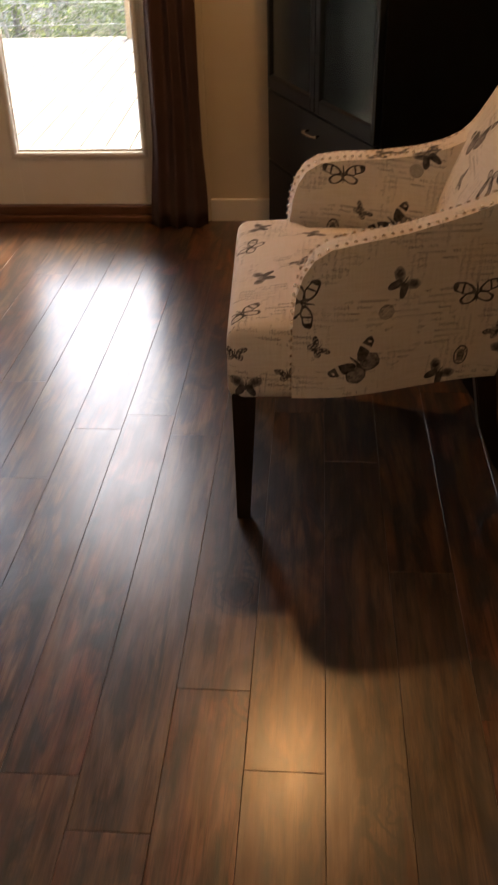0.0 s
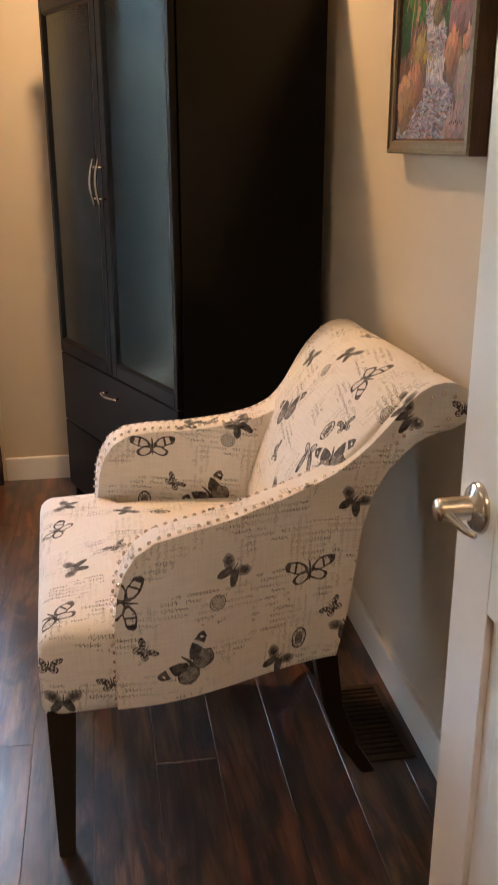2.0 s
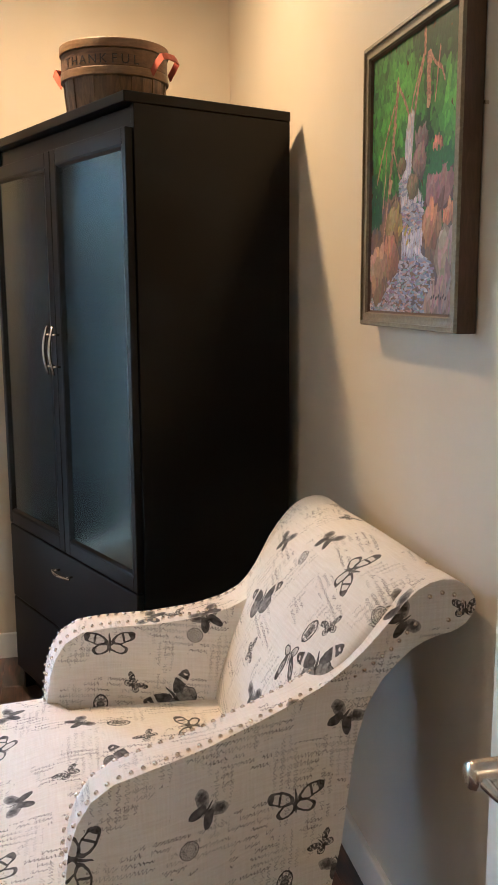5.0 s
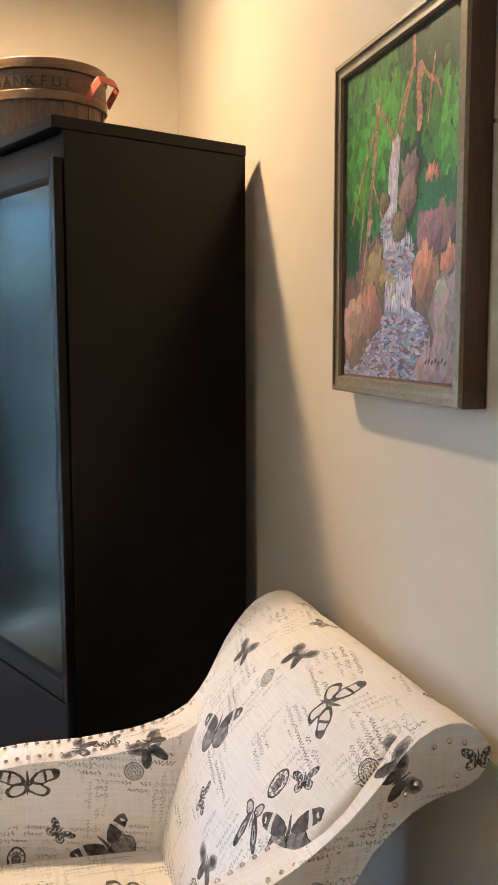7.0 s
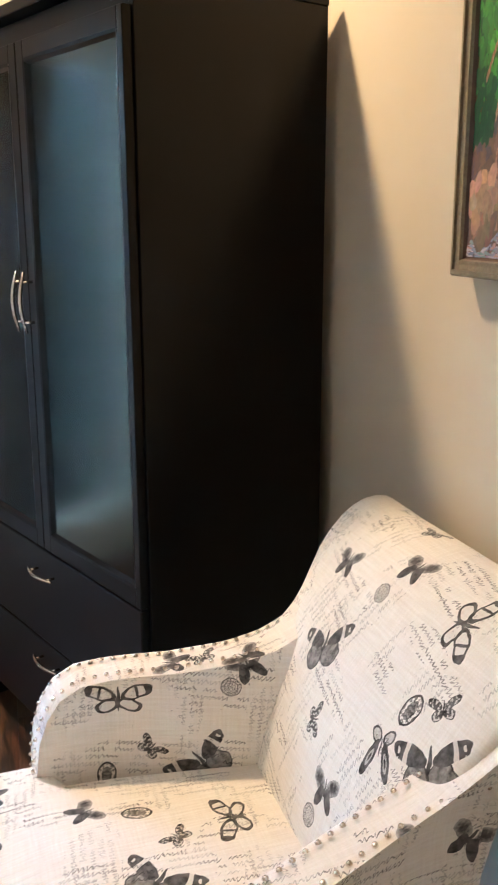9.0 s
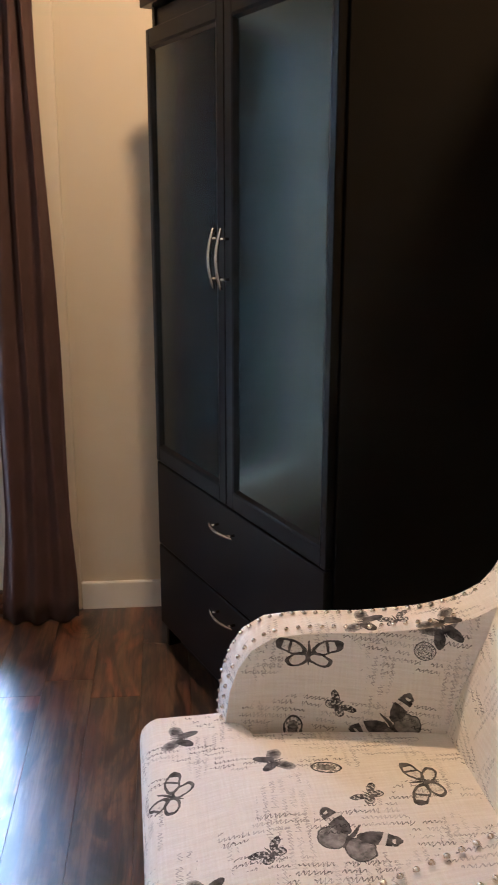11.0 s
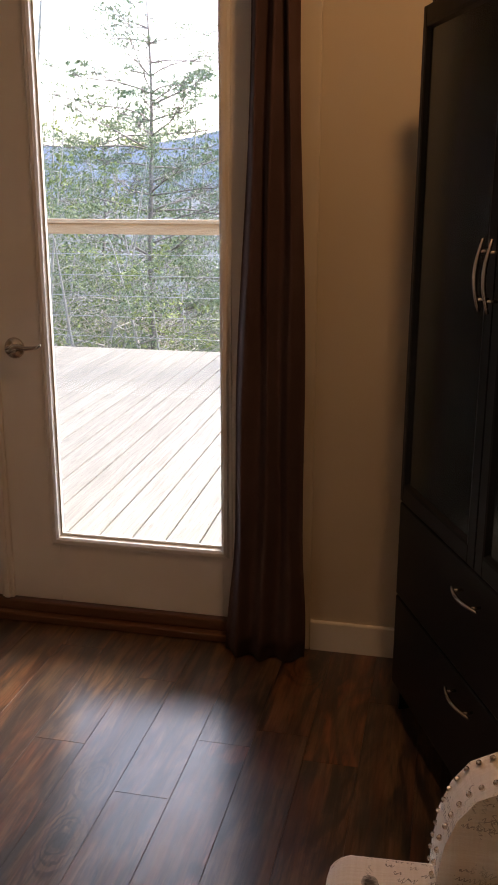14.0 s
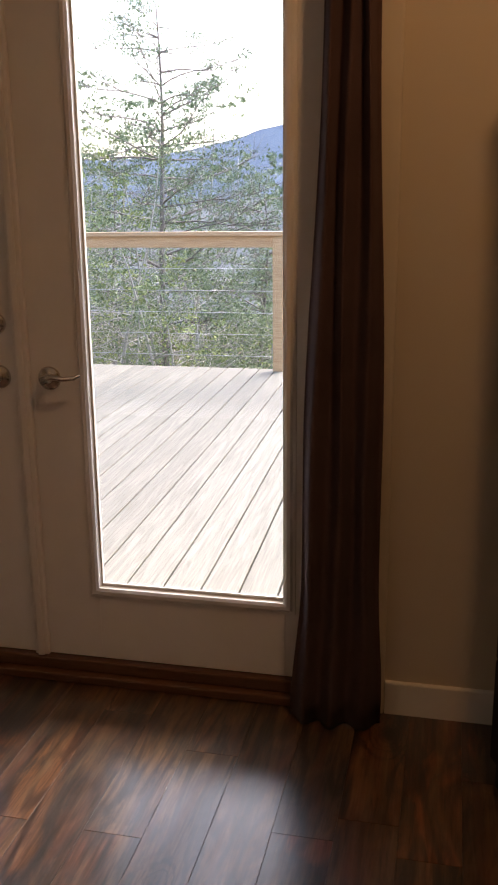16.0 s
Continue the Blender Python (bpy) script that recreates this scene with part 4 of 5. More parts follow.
# ---- painting ----
def painting():
    p = thing("painting", "framed oil painting of a forest stream among rocks", "painting")
    y0, y1, z0, z1 = 1.236, 1.704, 1.334, 1.894
    w = 0.031
    bm = bmesh.new()
    prof = ((0.0, 0.0), (0.0, 0.034), (0.003, 0.039), (0.010, 0.040), (0.0105, 0.036), (0.018, 0.035), (0.025, 0.036), (0.027, 0.031), (w, 0.024), (w, 0.004))
    loops = [[bm.verts.new((EX - 0.002 - d, a, b)) for a, b in ((y0 + s, z0 + s), (y1 - s, z0 + s), (y1 - s, z1 - s), (y0 + s, z1 - s))] for s, d in prof]
    for n, (a, b) in enumerate(zip(loops, loops[1:])):
        for k in range(4):
            f = bm.faces.new((a[k], a[(k + 1) % 4], b[(k + 1) % 4], b[k]))
            f.material_index = 1 if n in (0, 7) else 0
    bmesh.ops.recalc_face_normals(bm, faces=bm.faces)
    part("frame", bm, (FRAME, FRAMESIDE), p, "olive gold moulded frame")
    part("backing", box((EX - 0.004, y0 + 0.004, z0 + 0.004), (EX - 0.001, y1 - 0.004, z1 - 0.004)), FRAMESIDE, p)
    k = Mat("oil_paint", 0.5)
    col = k.n("VertexColor")
    col.layer_name = "paint"
    k.colour(k.mix(0.30, col.outputs[0], k.ramp(k.noise(k.coord("Object"), 110, 4), (0.3, grey(0.35)), (0.7, grey(1.5))), "MULTIPLY"))
    k.bump(k.noise(k.coord("Object", (1, 1, 0.6)), 140, 3), 0.3, 0.001)
    a0, a1, b0, b1 = y0 + w, y1 - w, z0 + w, z1 - w
    rng = random.Random(5)
    bm = bmesh.new()
    layer = bm.loops.layers.float_color.new("paint")

    def dab(u, v, lu, lv, ang, colour, depth):
        """A brush dab; u runs from the left edge as one looks at the picture, v up."""
        c, s = math.cos(ang), math.sin(ang)
        vs = []
        for n in range(10):
            t = 2 * math.pi * n / 10
            du, dv = lu * math.cos(t) * rng.uniform(0.72, 1.16), lv * math.sin(t) * rng.uniform(0.72, 1.16)
            uu, vv = min(1, max(0, u + c * du - s * dv)), min(1, max(0, v + s * du + c * dv))
            vs.append(bm.verts.new((EX - 0.0275 - 0.35 * depth, a1 - uu * (a1 - a0), b0 + vv * (b1 - b0))))
        f = bm.faces.new(vs)
        for lp in f.loops:
            lp[layer] = (*[max(0.0, q * rng.uniform(0.9, 1.1)) for q in colour], 1)

    course = ((0.0, 0.36, 0.40), (0.05, 0.40, 0.36), (0.11, 0.50, 0.28), (0.17, 0.58, 0.20), (0.22, 0.53, 0.11), (0.29, 0.54, 0.12), (0.35, 0.55, 0.13), (0.41, 0.52, 0.13), (0.48, 0.44, 0.06), (0.54, 0.48, 0.035), (0.63, 0.48, 0.04), (0.71, 0.51, 0.03))

    def stream(v):
        return float(np.interp(v, [c[0] for c in course], [c[1] for c in course])), float(np.interp(v, [c[0] for c in course], [c[2] for c in course]))

    def glow(u, v, cu, cv, ru, rv):
        return math.exp(-((u - cu) / ru) ** 2 - ((v - cv) / rv) ** 2)

    level = 0.0
    for n in range(3400):
        u, v = rng.random(), rng.random()
        level += 1e-6
        bank = 0.36 + 0.10 * math.sin(4.4 * u + 0.3) - 0.10 * glow(u, 0, 0.05, 0, 0.15, 1)
        if v > bank:
            g = rng.gauss(0, 0.16) + 0.12 + 0.75 * glow(u, v, 0.38, 0.80, 0.20, 0.16) + 0.7 * glow(u, v, 0.90, 0.70, 0.16, 0.12) + 0.35 * glow(u, v, 0.15, 0.62, 0.12, 0.2) - 0.35 * glow(u, v, 0.08, 0.42, 0.16, 0.10) - 0.3 * glow(u, v, 0.68, 0.66, 0.14, 0.08) - 0.35 * glow(u, v, 0.85, 0.97, 0.3, 0.12)
            g = min(1.0, max(0.0, g))
            lo, hi = (0.012, 0.060, 0.018), (0.13, 0.42, 0.035)
            colour = tuple(x + (y - x) * g for x, y in zip(lo, hi))
            dab(u, v, rng.uniform(0.010, 0.030), rng.uniform(0.016, 0.042), rng.uniform(-0.7, 0.7), colour, level)
        else:
            colour = rng.choice(((0.13, 0.075, 0.06), (0.17, 0.10, 0.06), (0.10, 0.07, 0.085), (0.20, 0.11, 0.08)))
            dab(u, v, rng.uniform(0.02, 0.05), rng.uniform(0.015, 0.03), rng.uniform(0, 3), colour, level)
    limbs = (((0.33, 0.87), (0.31, 0.74), (0.28, 0.62), (0.25, 0.47), 0.026), ((0.32, 0.86), (0.40, 0.80), (0.46, 0.74), (0.48, 0.70), 0.010), ((0.29, 0.78), (0.20, 0.68), (0.12, 0.58), (0.08, 0.52), 0.011), ((0.29, 0.62), (0.35, 0.54), (0.42, 0.46), (0.46, 0.42), 0.009), ((0.25, 0.52), (0.23, 0.42), (0.20, 0.35), (0.18, 0.28), 0.012), ((0.20, 0.62), (0.19, 0.52), (0.17, 0.44), (0.16, 0.40), 0.008),
             ((0.64, 1.0), (0.64, 0.92), (0.57, 0.80), (0.53, 0.70), 0.018), ((0.69, 0.90), (0.68, 0.84), (0.69, 0.78), (0.69, 0.73), 0.030), ((0.62, 0.90), (0.56, 0.83), (0.52, 0.78), (0.50, 0.74), 0.007), ((0.80, 0.90), (0.78, 0.83), (0.77, 0.78), (0.76, 0.74), 0.008), ((0.70, 0.90), (0.75, 0.86), (0.82, 0.83), (0.85, 0.79), 0.007))
    for *pts, width in limbs:
        for q in range(44):
            f = q / 43 * 2.999
            i = int(f)
            u, v = (pts[i][j] + (pts[i + 1][j] - pts[i][j]) * (f - i) for j in (0, 1))
            level += 1e-6
            dab(u + rng.uniform(-0.3, 0.3) * width, v, width * rng.uniform(0.4, 0.8), 0.014, math.atan2(pts[i][0] - pts[i + 1][0], pts[i][1] - pts[i + 1][1]) * -0.5, rng.choice(((0.38, 0.19, 0.12), (0.46, 0.26, 0.17), (0.24, 0.11, 0.07), (0.30, 0.15, 0.12))), level)
    for n in range(1500):
        v = rng.random() ** 1.25 * 0.71
        c, h = stream(v)
        level += 1e-6
        fall = 0.21 < v < 0.30 or 0.40 < v < 0.44 or v > 0.5
        pool = ((0.34, 0.32, 0.38), (0.24, 0.27, 0.38), (0.42, 0.36, 0.42), (0.44, 0.25, 0.22), (0.26, 0.17, 0.27), (0.20, 0.28, 0.28), (0.15, 0.17, 0.28), (0.24, 0.24, 0.34), (0.50, 0.46, 0.50))
        white = ((0.66, 0.62, 0.64), (0.55, 0.52, 0.58), (0.45, 0.42, 0.50), (0.58, 0.44, 0.42), (0.36, 0.36, 0.46))
        dab(c + rng.uniform(-1, 1) * h, v, rng.uniform(0.012, 0.034), rng.uniform(0.003, 0.007), rng.uniform(1.35, 1.8) if fall else rng.uniform(-0.25, 0.25), rng.choice(white if fall else pool), level)
    rocks = ((0.63, 0.62, 0.075, 0.045, (0.17, 0.12, 0.12)), (0.40, 0.55, 0.05, 0.03, (0.17, 0.13, 0.06)), (0.61, 0.55, 0.075, 0.06, (0.25, 0.15, 0.12)), (0.80, 0.57, 0.05, 0.04, (0.42, 0.18, 0.10)), (0.54, 0.465, 0.07, 0.045, (0.20, 0.15, 0.07)), (0.83, 0.44, 0.16, 0.085, (0.24, 0.12, 0.11)), (0.34, 0.40, 0.06, 0.03, (0.20, 0.14, 0.09)), (0.32, 0.32, 0.11, 0.085, (0.27, 0.20, 0.07)), (0.95, 0.33, 0.08, 0.05, (0.38, 0.16, 0.07)),
             (0.76, 0.305, 0.11, 0.07, (0.36, 0.17, 0.08)), (0.28, 0.21, 0.11, 0.09, (0.30, 0.15, 0.08)), (0.11, 0.16, 0.12, 0.12, (0.34, 0.22, 0.14)), (0.92, 0.19, 0.11, 0.115, (0.27, 0.21, 0.15)), (0.86, 0.04, 0.19, 0.065, (0.26, 0.16, 0.14)))
    for u, v, ru, rv, colour in rocks:
        for f, tone in ((1.10, 0.38), (1.0, 0.80), (0.84, 0.95)):
            level += 2e-6
            dab(u - 0.02 * (1 - f), v + 0.02 * (1 - f), ru * f, rv * f, 0.0, tuple(x * tone for x in colour), level)
        for q in range(34):
            t, rr = rng.uniform(0, 6.28), math.sqrt(rng.random()) * 0.86
            du, dv = rr * math.cos(t), rr * math.sin(t)
            level += 1e-6
            dab(u + ru * du, v + rv * dv, ru * rng.uniform(0.2, 0.45), rv * rng.uniform(0.12, 0.26), rng.uniform(0.7, 2.0), tuple(x * (1.0 + 0.6 * (dv - 0.6 * du)) * rng.uniform(0.82, 1.18) for x in colour), level)
    for n in range(90):
        level += 1e-6
        dab(rng.gauss(0.44, 0.05), rng.gauss(0.31, 0.02), 0.02, 0.008, 0.6, rng.choice(((0.40, 0.30, 0.05), (0.33, 0.26, 0.06))), level) if n < 12 else dab(rng.uniform(0.72, 1.0), rng.gauss(0.53, 0.02), rng.uniform(0.01, 0.022), 0.016, rng.uniform(-0.6, 0.6), (0.03, 0.14, 0.03), level)
    for q in range(7):
        level += 1e-6
        dab(0.78 + 0.024 * q, 0.055 + 0.006 * (q % 2), 0.011, 0.006, 0.6, (0.05, 0.03, 0.03), level)
    part("canvas", bm, k.m, p, "oil painted canvas", False, "stuff")
    part("stretcher", box((EX - 0.0272, a0 + 0.0005, b0 + 0.0005), (EX - 0.0045, a1 - 0.0005, b1 - 0.0005)), GROUND, p)
    part("hanging_nail", tube([(EX, y0 - 0.012, 1.70), (EX - 0.008, y0 - 0.012, 1.70)], 0.003, 8), NICKEL, p)


painting()


# ---- basket on the wardrobe ----
def basket():
    cx, cy, z = 0.312, 2.50, WD_H
    b = thing("basket", "round dark-stained slatted wooden basket with red handles on the wardrobe", "basket", at=(cx, cy, z), rz=0)
    R, H = 0.140, 0.178
    part("bottom", lathe(((0.0001, 0.004), (R * 0.84, 0.004), (R * 0.84, 0.014), (0.0001, 0.014)), 40, Matrix(), False), BASKET, b)
    count = 26
    for k in range(count):
        a = 2 * math.pi * k / count
        bm = bmesh.new()
        rows = []
        for j in range(7):
            f = j / 6
            r = R * (0.91 + 0.06 * math.sin(f * math.pi * 0.5) + 0.015 * math.sin(f * math.pi)) + (0.003 if k % 2 else 0)
            hw = 0.0160 + 0.002 * f
            rows.append([bm.verts.new(Matrix.Rotation(a, 3, "Z") @ Vector((r + d, s * hw, 0.002 + f * (H - 0.012)))) for d, s in ((0, -1), (0.003, -1), (0.003, 1), (0, 1))])
        for p, q in zip(rows, rows[1:]):
            for n in range(4):
                bm.faces.new((p[n], p[(n + 1) % 4], q[(n + 1) % 4], q[n]))
        bm.faces.new(rows[0])
        bm.faces.new(rows[-1])
        bmesh.ops.recalc_face_normals(bm, faces=bm.faces)
        part("slat", bm, BASKET, b)
    for n, (z0, z1, out, mat) in enumerate(((H - 0.023, H, 0.010, HOOP), (0.086, 0.108, 0.009, HOOP), (0.109, H - 0.024, 0.006, BAND))):
        ri, ro = R - 0.001, R + out
        bm = bmesh.new()
        rings = add_lathe(bm, ((ri, z0), (ro - 0.001, z0), (ro, z0 + 0.002), (ro, z1 - 0.002), (ro - 0.001, z1), (ri, z1)), 56)
        for q in range(56):
            bm.faces.new((rings[-1][q], rings[-1][(q + 1) % 56], rings[0][(q + 1) % 56], rings[0][q]))
        bmesh.ops.recalc_face_normals(bm, faces=bm.faces)
        part("hoop" if n < 2 else "band", bm, mat, b, "", False)
    for a in (-42, 138):
        m = Matrix.Rotation(radians(a), 4, "Z")
        bm = bmesh.new()
        pts = [(R + 0.010, -0.040, 0.104), (R + 0.026, -0.041, 0.126), (R + 0.040, -0.037, 0.142), (R + 0.044, -0.018, 0.146), (R + 0.044, 0.018, 0.146), (R + 0.040, 0.037, 0.142), (R + 0.026, 0.041, 0.126), (R + 0.010, 0.040, 0.104)]
        rows = [[bm.verts.new(m @ (Vector(p) + Vector(o))) for o in ((0, 0, 0), (0.004, 0, 0.001), (0.012, 0, -0.016), (0.008, 0, -0.017))] for p in pts]
        for p, q in zip(rows, rows[1:]):
            for n in range(4):
                bm.faces.new((p[n], p[(n + 1) % 4], q[(n + 1) % 4], q[n]))
        bm.faces.new(rows[0])
        bm.faces.new(rows[-1])
        bmesh.ops.recalc_face_normals(bm, faces=bm.faces)
        part("handle", bm, RED, b, "red strap handle")
    # stamped letters round the upper band
    for n, ch in enumerate("THANKFUL"):
        txt = bpy.data.curves.new("letter", "FONT")
        txt.body, txt.size, txt.align_x, txt.extrude = ch, 0.034, "CENTER", 0.0008
        tmp = bpy.data.objects.new("letter", txt)
        me = bpy.data.meshes.new_from_object(tmp)
        bpy.data.objects.remove(tmp)
        me.materials.append(LEG)
        ob = new("letter", me)
        a = radians(-152 + n * 11.5)
        ob.parent = b
        ob.matrix_local = Matrix.Translation(((R + 0.0061) * math.cos(a), (R + 0.0061) * math.sin(a), 0.114)) @ Matrix.Rotation(a + radians(90), 4, "Z") @ Matrix.Rotation(radians(90), 4, "X")


basket()


# ---- recessed ceiling lights: first inferred from its shadows, two made up for fill ----
def recessed_light(x, y):
    f = thing("unseen_ceiling_light", "round white recessed ceiling light, lit warm, added out of view", "lamp", "ceiling lights", at=(x, y, CEIL))
    bm = lathe(((0.070, -0.001), (0.095, -0.001), (0.095, -0.006), (0.088, -0.009), (0.070, -0.009)), 36, Matrix(), False)
    part("trim_ring", bm, TRIM, f)
    part("diffuser", lathe(((0.0001, -0.002), (0.070, -0.002), (0.070, -0.004), (0.0001, -0.004)), 36, Matrix(), False), GLOW, f)


for lx, ly in (LAMP, (-1.7, 1.3), (0.2, -0.9)):
    recessed_light(lx, ly)


# ---- outdoors: ground, hills, railing, trees ----
def ground_sheet():
    bm = bmesh.new()
    ys = [3.46, 5, 8, 11, 14, 18, 24, 34, 50, 80, 140, 260, 500, 900, 1500]
    zs = [-2.2, -2.4, -2.8, -3.2, -4.2, -5.5, -8, -12, -18, -26, -40, -60, -90, -110, -110]
    rows = []
    for y, z in zip(ys, zs):
        half = 14 + y * 1.1
        rows.append([bm.verts.new((-half + 2 * half * k / 24, y, z + 0.05 * y * noise.noise((k * 0.6, y * 0.05, 0)))) for k in range(25)])
    for a, b in zip(rows, rows[1:]):
        for k in range(24):
            bm.faces.new((a[k], a[k + 1], b[k + 1], b[k]))
    structure("ground", bm, GROUND, "wooded slope falling away below the deck", True)


ground_sheet()


def ridge(name, dist, x0, x1, crest, seed, mat=None):
    bm = bmesh.new()
    n = 60
    top, low = [], []
    for k in range(n + 1):
        x = x0 + (x1 - x0) * k / n
        h = crest(x) + dist * 0.006 * noise.noise((x * 0.02 + seed, seed, 0)) + dist * 0.004 * noise.noise((x * 0.12, seed, 1))
        top.append(bm.verts.new((x, dist + dist * 0.25, h)))
        low.append(bm.verts.new((x, dist, -dist * 0.12)))
    for k in range(n):
        bm.faces.new((low[k], low[k + 1], top[k + 1], top[k]))
    structure(name, bm, mat or HAZE_HILL, "distant wooded mountain ridge, haze painted into its colour", True)


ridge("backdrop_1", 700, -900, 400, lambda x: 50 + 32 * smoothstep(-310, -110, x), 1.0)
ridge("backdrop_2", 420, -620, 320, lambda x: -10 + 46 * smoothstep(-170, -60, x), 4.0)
ridge("backdrop_3", 130, -260, 160, lambda x: 1.5 + 4 * smoothstep(-60, 10, x), 7.0, NEARHILL)

DZ, DEND = -0.05, 8.92
rail = thing("deck_railing", "pine deck railing with steel cables", "railing")
part("cap_rail", box((-9.0, DEND - 0.07, 1.145), (0.9, DEND + 0.07, 1.182), 0.004), RAILWOOD, rail)
part("sub_rail", box((-9.0, DEND - 0.02, 1.045), (0.9, DEND + 0.02, 1.145), 0.004), RAILWOOD, rail)
for x in (0.8, -1.70, -4.1, -6.5, -8.9):
    part("post", box((x - 0.045, DEND - 0.045, DZ - 0.3), (x + 0.045, DEND + 0.045, 1.145), 0.004), RAILWOOD, rail)
for k in range(5):
    z = DZ + 0.125 + k * 0.196
    part("cable", tube([(-9.0, DEND, z), (0.9, DEND, z)], 0.0026, 6), STEEL, rail, "", True)


def leaf_cloud(bm, rng, centre, spread, count, size):
    for _ in range(count):
        p = Vector(centre) + Vector([rng.gauss(0, s) for s in spread])
        d = Vector((rng.uniform(-1, 1), rng.uniform(-1, 1), rng.uniform(-1, 1))).normalized()
        e = d.orthogonal().normalized()
        s = size * rng.uniform(0.6, 1.3)
        bm.faces.new([bm.verts.new(p + q) for q in (d * s, e * s * 0.45, -d * s, -e * s * 0.45)])


def tree(name, label, base, height, radius, rng, leaves, leafmat, limb_from=0.35, limbs=16, spread=0.3, droop=0.0, lean=0.05, leaf_size=0.05, puff=0.08):
    t = thing(name, label, "tree")
    wood_bm, leaf_bm = bmesh.new(), bmesh.new()
    base = Vector(base)
    pts = [base + Vector((lean * height * (k / 9) ** 1.5 + 0.03 * height * 0.2 * math.sin(k), 0.02 * height * math.sin(1.7 * k) * 0.3, height * k / 9)) for k in range(10)]
    add_tube(wood_bm, pts, [radius * (1 - 0.92 * k / 9) for k in range(10)], 7)
    for n in range(limbs):
        f = limb_from + (1 - limb_from) * (n + rng.random()) / limbs
        i = min(8, int(f * 9))
        start = pts[i].lerp(pts[i + 1], f * 9 - i)
        ang = rng.uniform(0, 6.28)
        ln = height * spread * (1.25 - f) * rng.uniform(0.6, 1.2)
        d = Vector((math.cos(ang), math.sin(ang), rng.uniform(-0.05, 0.45) - droop))
        limb = [start]
        for q in range(1, 6):
            d = (d + Vector([rng.uniform(-0.25, 0.25) for _ in range(3)]) * 0.6).normalized()
            limb.append(limb[-1] + d * ln / 5)
        r0 = radius * 0.35 * (1.15 - f)
        add_tube(wood_bm, limb, [r0 * (1 - 0.17 * q) for q in range(6)], 5)
        for q in range(2, 6):
            for _ in range(2):
                twig = [limb[q]]
                td = (d + Vector([rng.uniform(-0.9, 0.9) for _ in range(3)])).normalized()
                for _s in range(3):
                    td = (td + Vector([rng.uniform(-0.3, 0.3) for _ in range(3)])).normalized()
                    twig.append(twig[-1] + td * ln * 0.12)
                add_tube(wood_bm, twig, [r0 * 0.35, r0 * 0.28, r0 * 0.2, r0 * 0.1], 4)
                if leaves:
                    leaf_cloud(leaf_bm, rng, twig[-1], (ln * puff, ln * puff, ln * puff * 0.45), leaves, leaf_size)
    part("trunk", wood_bm, BARK, t, "", True)
    if leaves:
        part("crown", leaf_bm, leafmat, t, "", False, "stuff")
    else:
        leaf_bm.free()


def pine(label, base, height, radius, rng, whorls, low, reach, crook):
    """A tapered trunk with tiers of long, level limbs that carry flat sprays of needles towards their ends."""
    t = thing("pine_tree", label, "tree")
    wood_bm, leaf_bm = bmesh.new(), bmesh.new()
    base = Vector(base)
    pts = [base + Vector((crook * math.sin(0.8 * k), 0.5 * crook * math.sin(1.1 * k + 1), height * k / 12)) for k in range(13)]
    add_tube(wood_bm, pts, [radius * (1 - 0.9 * k / 12) for k in range(13)], 7)
    for n in range(whorls):
        f = low + (0.985 - low) * (n + 0.5 * rng.random()) / whorls
        i = min(11, int(f * 12))
        start = pts[i].lerp(pts[i + 1], f * 12 - i)
        shape = math.sin(math.pi * min(1.0, (1.04 - f) / (1.04 - low) * 0.72 + 0.06)) ** 0.8
        for q in range(rng.choice((2, 3, 4, 4))):
            ang = rng.uniform(0, 6.28)
            ln = reach * shape * rng.uniform(0.45, 1.15)
            d = Vector((math.cos(ang), math.sin(ang), rng.uniform(0.15, 0.5)))
            limb = [start]
            for j in range(1, 8):
                d = (d + Vector((rng.uniform(-0.22, 0.22), rng.uniform(-0.22, 0.22), rng.uniform(-0.16, 0.03) if j < 5 else rng.uniform(0.0, 0.15)))).normalized()
                limb.append(limb[-1] + d * ln / 7)
            r0 = max(0.005, radius * 0.20 * shape)
            add_tube(wood_bm, limb, [r0 * (1 - 0.12 * j) for j in range(8)], 5)
            for j in range(3, 8):
                for side in range(3):
                    td = (d + Vector((rng.uniform(-1, 1), rng.uniform(-1, 1), rng.uniform(-0.2, 0.35)))).normalized()
                    twig = [limb[j], limb[j] + td * ln * 0.10, limb[j] + td * ln * 0.19 + Vector((0, 0, 0.03))]
                    add_tube(wood_bm, twig, [r0 * 0.35, r0 * 0.25, r0 * 0.12], 4)
                    if rng.random() < 0.58:
                        leaf_cloud(leaf_bm, rng, twig[-1], (0.095, 0.095, 0.040), 19, 0.022)
    part("trunk", wood_bm, PINEBARK, t, "", True)
    part("crown", leaf_bm, NEEDLE, t, "", False, "stuff")


rng = random.Random(11)
pine("tall sparse pine tree beyond the deck railing", (-4.46, 14.2, -3.7), 7.9, 0.085, rng, 24, 0.34, 1.9, 0.05)
pine("broad low pine with level green limbs", (-3.3, 16.0, -4.2), 6.0, 0.075, rng, 14, 0.45, 2.1, 0.08)
pine("slim young pine among bare trees", (-5.9, 15.8, -4.2), 7.0, 0.05, rng, 12, 0.5, 1.2, 0.10)
tree("bare_tree", "slim bare pale-barked tree", (-6.6, 14.5, -3.9), 10.5, 0.06, rng, 1, LEAF, 0.3, 22, 0.15, -0.3, 0.05, 0.014)
tree("bare_tree", "slim bare pale-barked tree", (-7.6, 16.5, -4.4), 11.0, 0.06, rng, 1, LEAF, 0.3, 18, 0.15, -0.3, 0.02, 0.014)
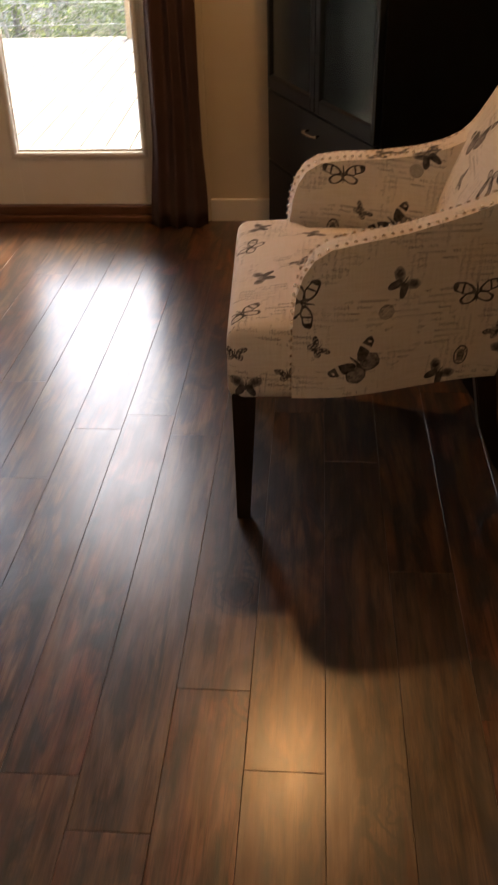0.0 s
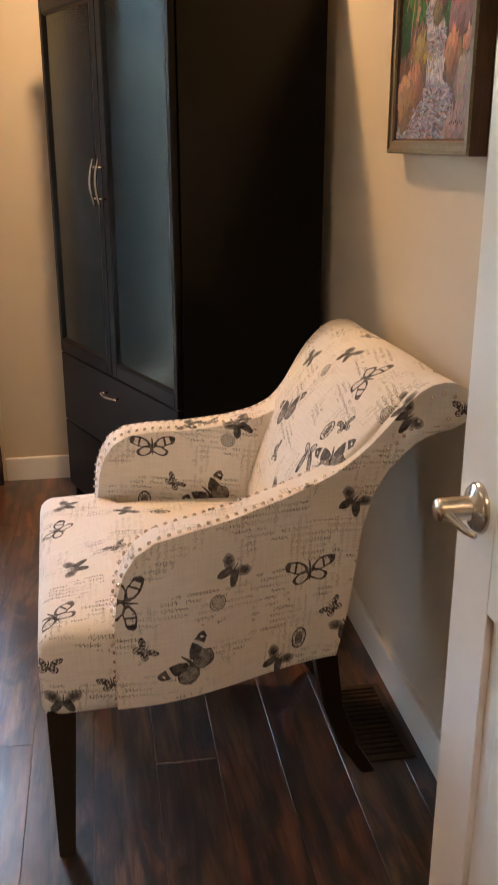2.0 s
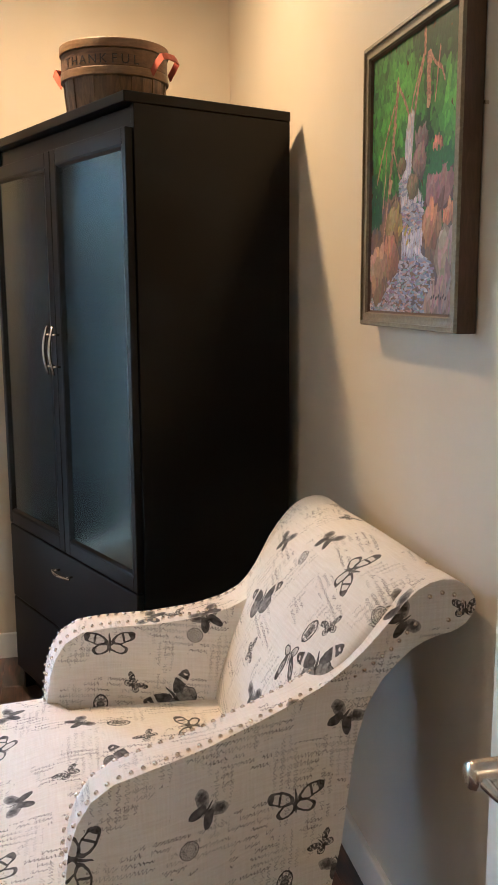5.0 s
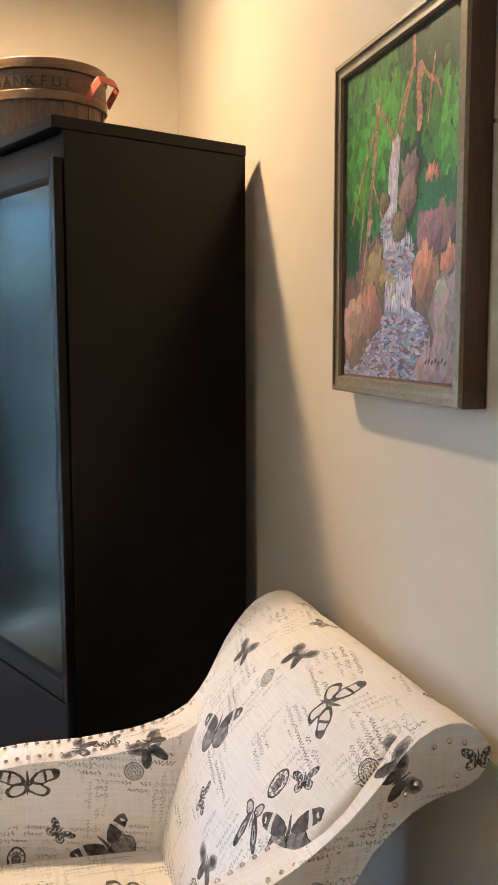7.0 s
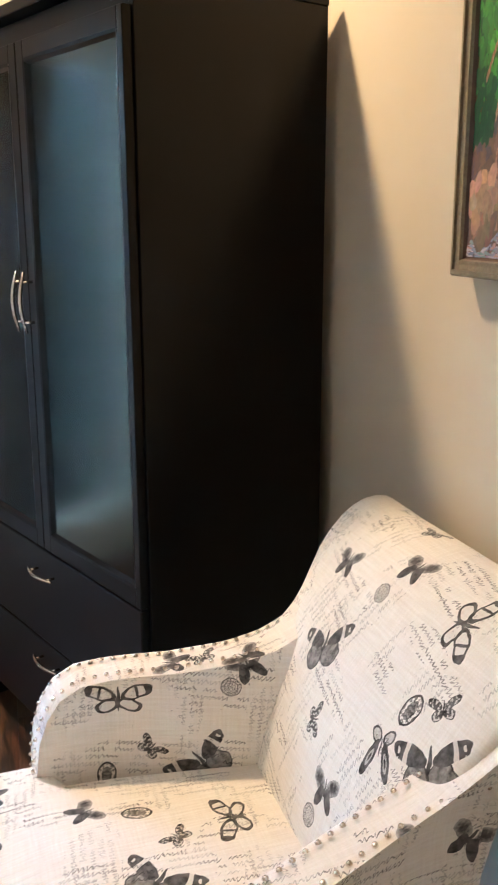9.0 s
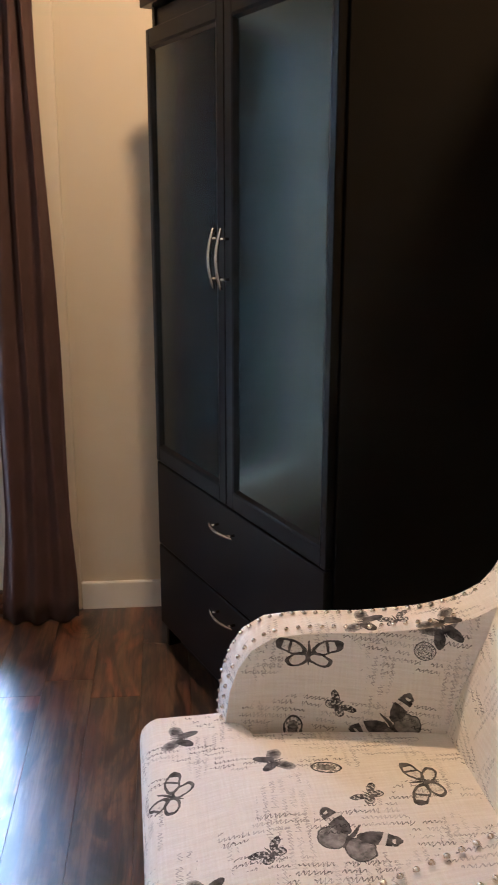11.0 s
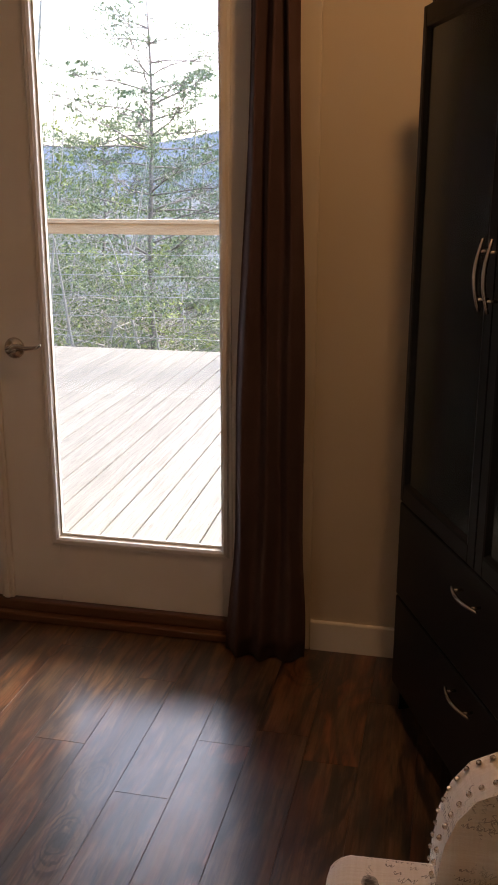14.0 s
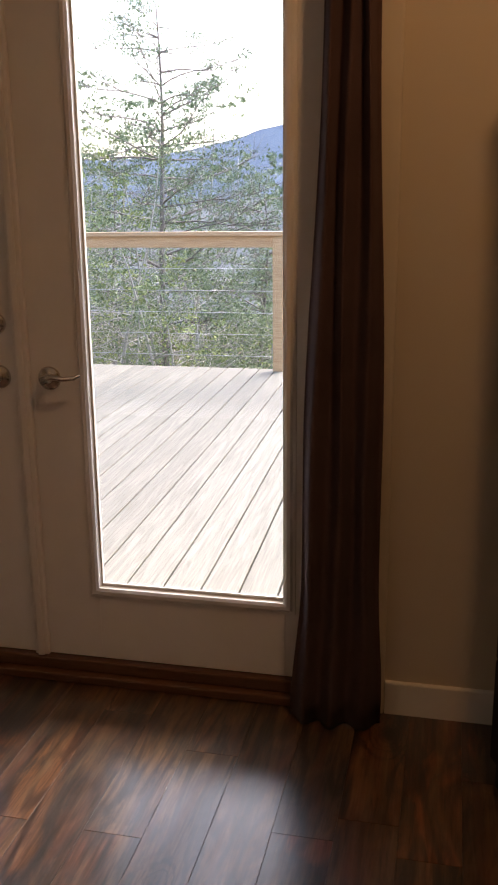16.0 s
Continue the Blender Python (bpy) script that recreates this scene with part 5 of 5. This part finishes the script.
tree("bare_tree", "slim bare pale-barked tree", (-5.6, 12.5, -3.7), 6.4, 0.05, rng, 2, LEAF, 0.2, 24, 0.3, -0.2, 0.08, 0.02)
tree("bare_tree", "crooked bare pale-barked tree", (-3.2, 11.4, -3.4), 4.6, 0.055, rng, 0, LEAF, 0.25, 16, 0.42, -0.1, -0.22, 0.02)
tree("bare_tree", "crooked bare pale-barked tree", (-1.6, 12.0, -3.5), 4.4, 0.045, rng, 0, LEAF, 0.2, 18, 0.40, -0.1, 0.2, 0.02)
tree("bare_tree", "crooked bare pale-barked tree", (-4.6, 11.6, -3.4), 4.9, 0.05, rng, 0, LEAF, 0.2, 16, 0.38, -0.2, 0.18, 0.02)
for n in range(26):
    x, y = 1.0 - 11.0 * (n + rng.random()) / 26, rng.uniform(10.6, 14.5)
    tall = rng.uniform(3.6, 4.7) + (1.3 if x < -4.3 else 0.0)
    bright = n % 3 == 0
    tree("bush", "bright spring-leafed shrub with pale bare twigs" if bright else "dark green undergrowth with pale bare twigs", (x, y, -3.3 - 0.12 * (y - 11)), tall, 0.046, rng, 16 if bright else 26, LEAF if bright else UNDER, 0.2, 26, 0.42, 0.0, rng.uniform(-0.15, 0.15), 0.027 if bright else 0.021, 0.08)
for n in range(16):
    x, y = 0.0 - 16 * (n + rng.random()) / 16, rng.uniform(17.0, 24.0)
    tree("far_tree", "half-leafed tree down the slope", (x, y, -5.2), rng.uniform(7.0, 9.2), 0.09, rng, 14, NEEDLE if n % 2 else UNDER, 0.25, 30, 0.36, 0.0, 0.03, 0.045)

# ---- deck boards ----
deck = structure("deck", boxes(((-9.0, 3.46, DZ - 0.30), (0.9, 3.50, DZ - 0.03)), ((-9.0, DEND + 0.05, DZ - 0.30), (0.9, DEND + 0.09, DZ - 0.03))), DECK, "weathered pine deck outside the French doors")
BOARD_TURN, BW = 2.2, 0.152
bm = box((-0.0725, -2.78, -0.03), (0.0725, 2.78, 0.0), 0.004, 1)
board_me = bpy.data.meshes.new("board")
bm.to_mesh(board_me)
bm.free()
board_me.materials.append(DECK)
for k in range(-17, 46):
    ob = new("board", board_me)
    ob.matrix_world = pose(-1.396 + BW / 2 - 0.085 - k * BW, 6.22, DZ, 0, 0, BOARD_TURN)
    ob.parent = deck

# ---- floor planks ----
floor = structure("floor", box((WX - 0.1, -2.1, -0.12), (EX + 0.1, NY + 0.14, -0.014)), LEG, "dark rustic wide-plank wooden floor")
PW = 0.142
plank_meshes = {}


def plank_mesh(length, width):
    key = (round(length, 3), round(width, 3))
    if key not in plank_meshes:
        b = box((-width / 2 + 0.0002, -length / 2 + 0.0002, -0.014), (width / 2 - 0.0002, length / 2 - 0.0002, 0.0), 0.0007, 1)
        me = bpy.data.meshes.new("plank")
        b.to_mesh(me)
        b.free()
        me.materials.append(PLANK)
        plank_meshes[key] = me
    return plank_meshes[key]


rng = random.Random(3)
k0 = int((WX + 0.54) / PW) - 1
for k in range(k0, 12):
    x0 = -0.541 + k * PW
    if x0 + PW < WX or x0 > EX:
        continue
    width = min(PW, EX - x0)
    start = 2.732 if k == 0 else rng.uniform(1.7, 3.2)
    cuts = [start - 1.22 * n for n in range(-2, 6)]
    cuts = sorted({min(NY, max(-2.0, c)) for c in cuts})
    for a, b in zip(cuts, cuts[1:]):
        if b - a < 0.02:
            continue
        ob = new("plank", plank_mesh(b - a, width))
        ob.matrix_world = pose(x0 + width / 2, (a + b) / 2, 0)
        ob.parent = floor
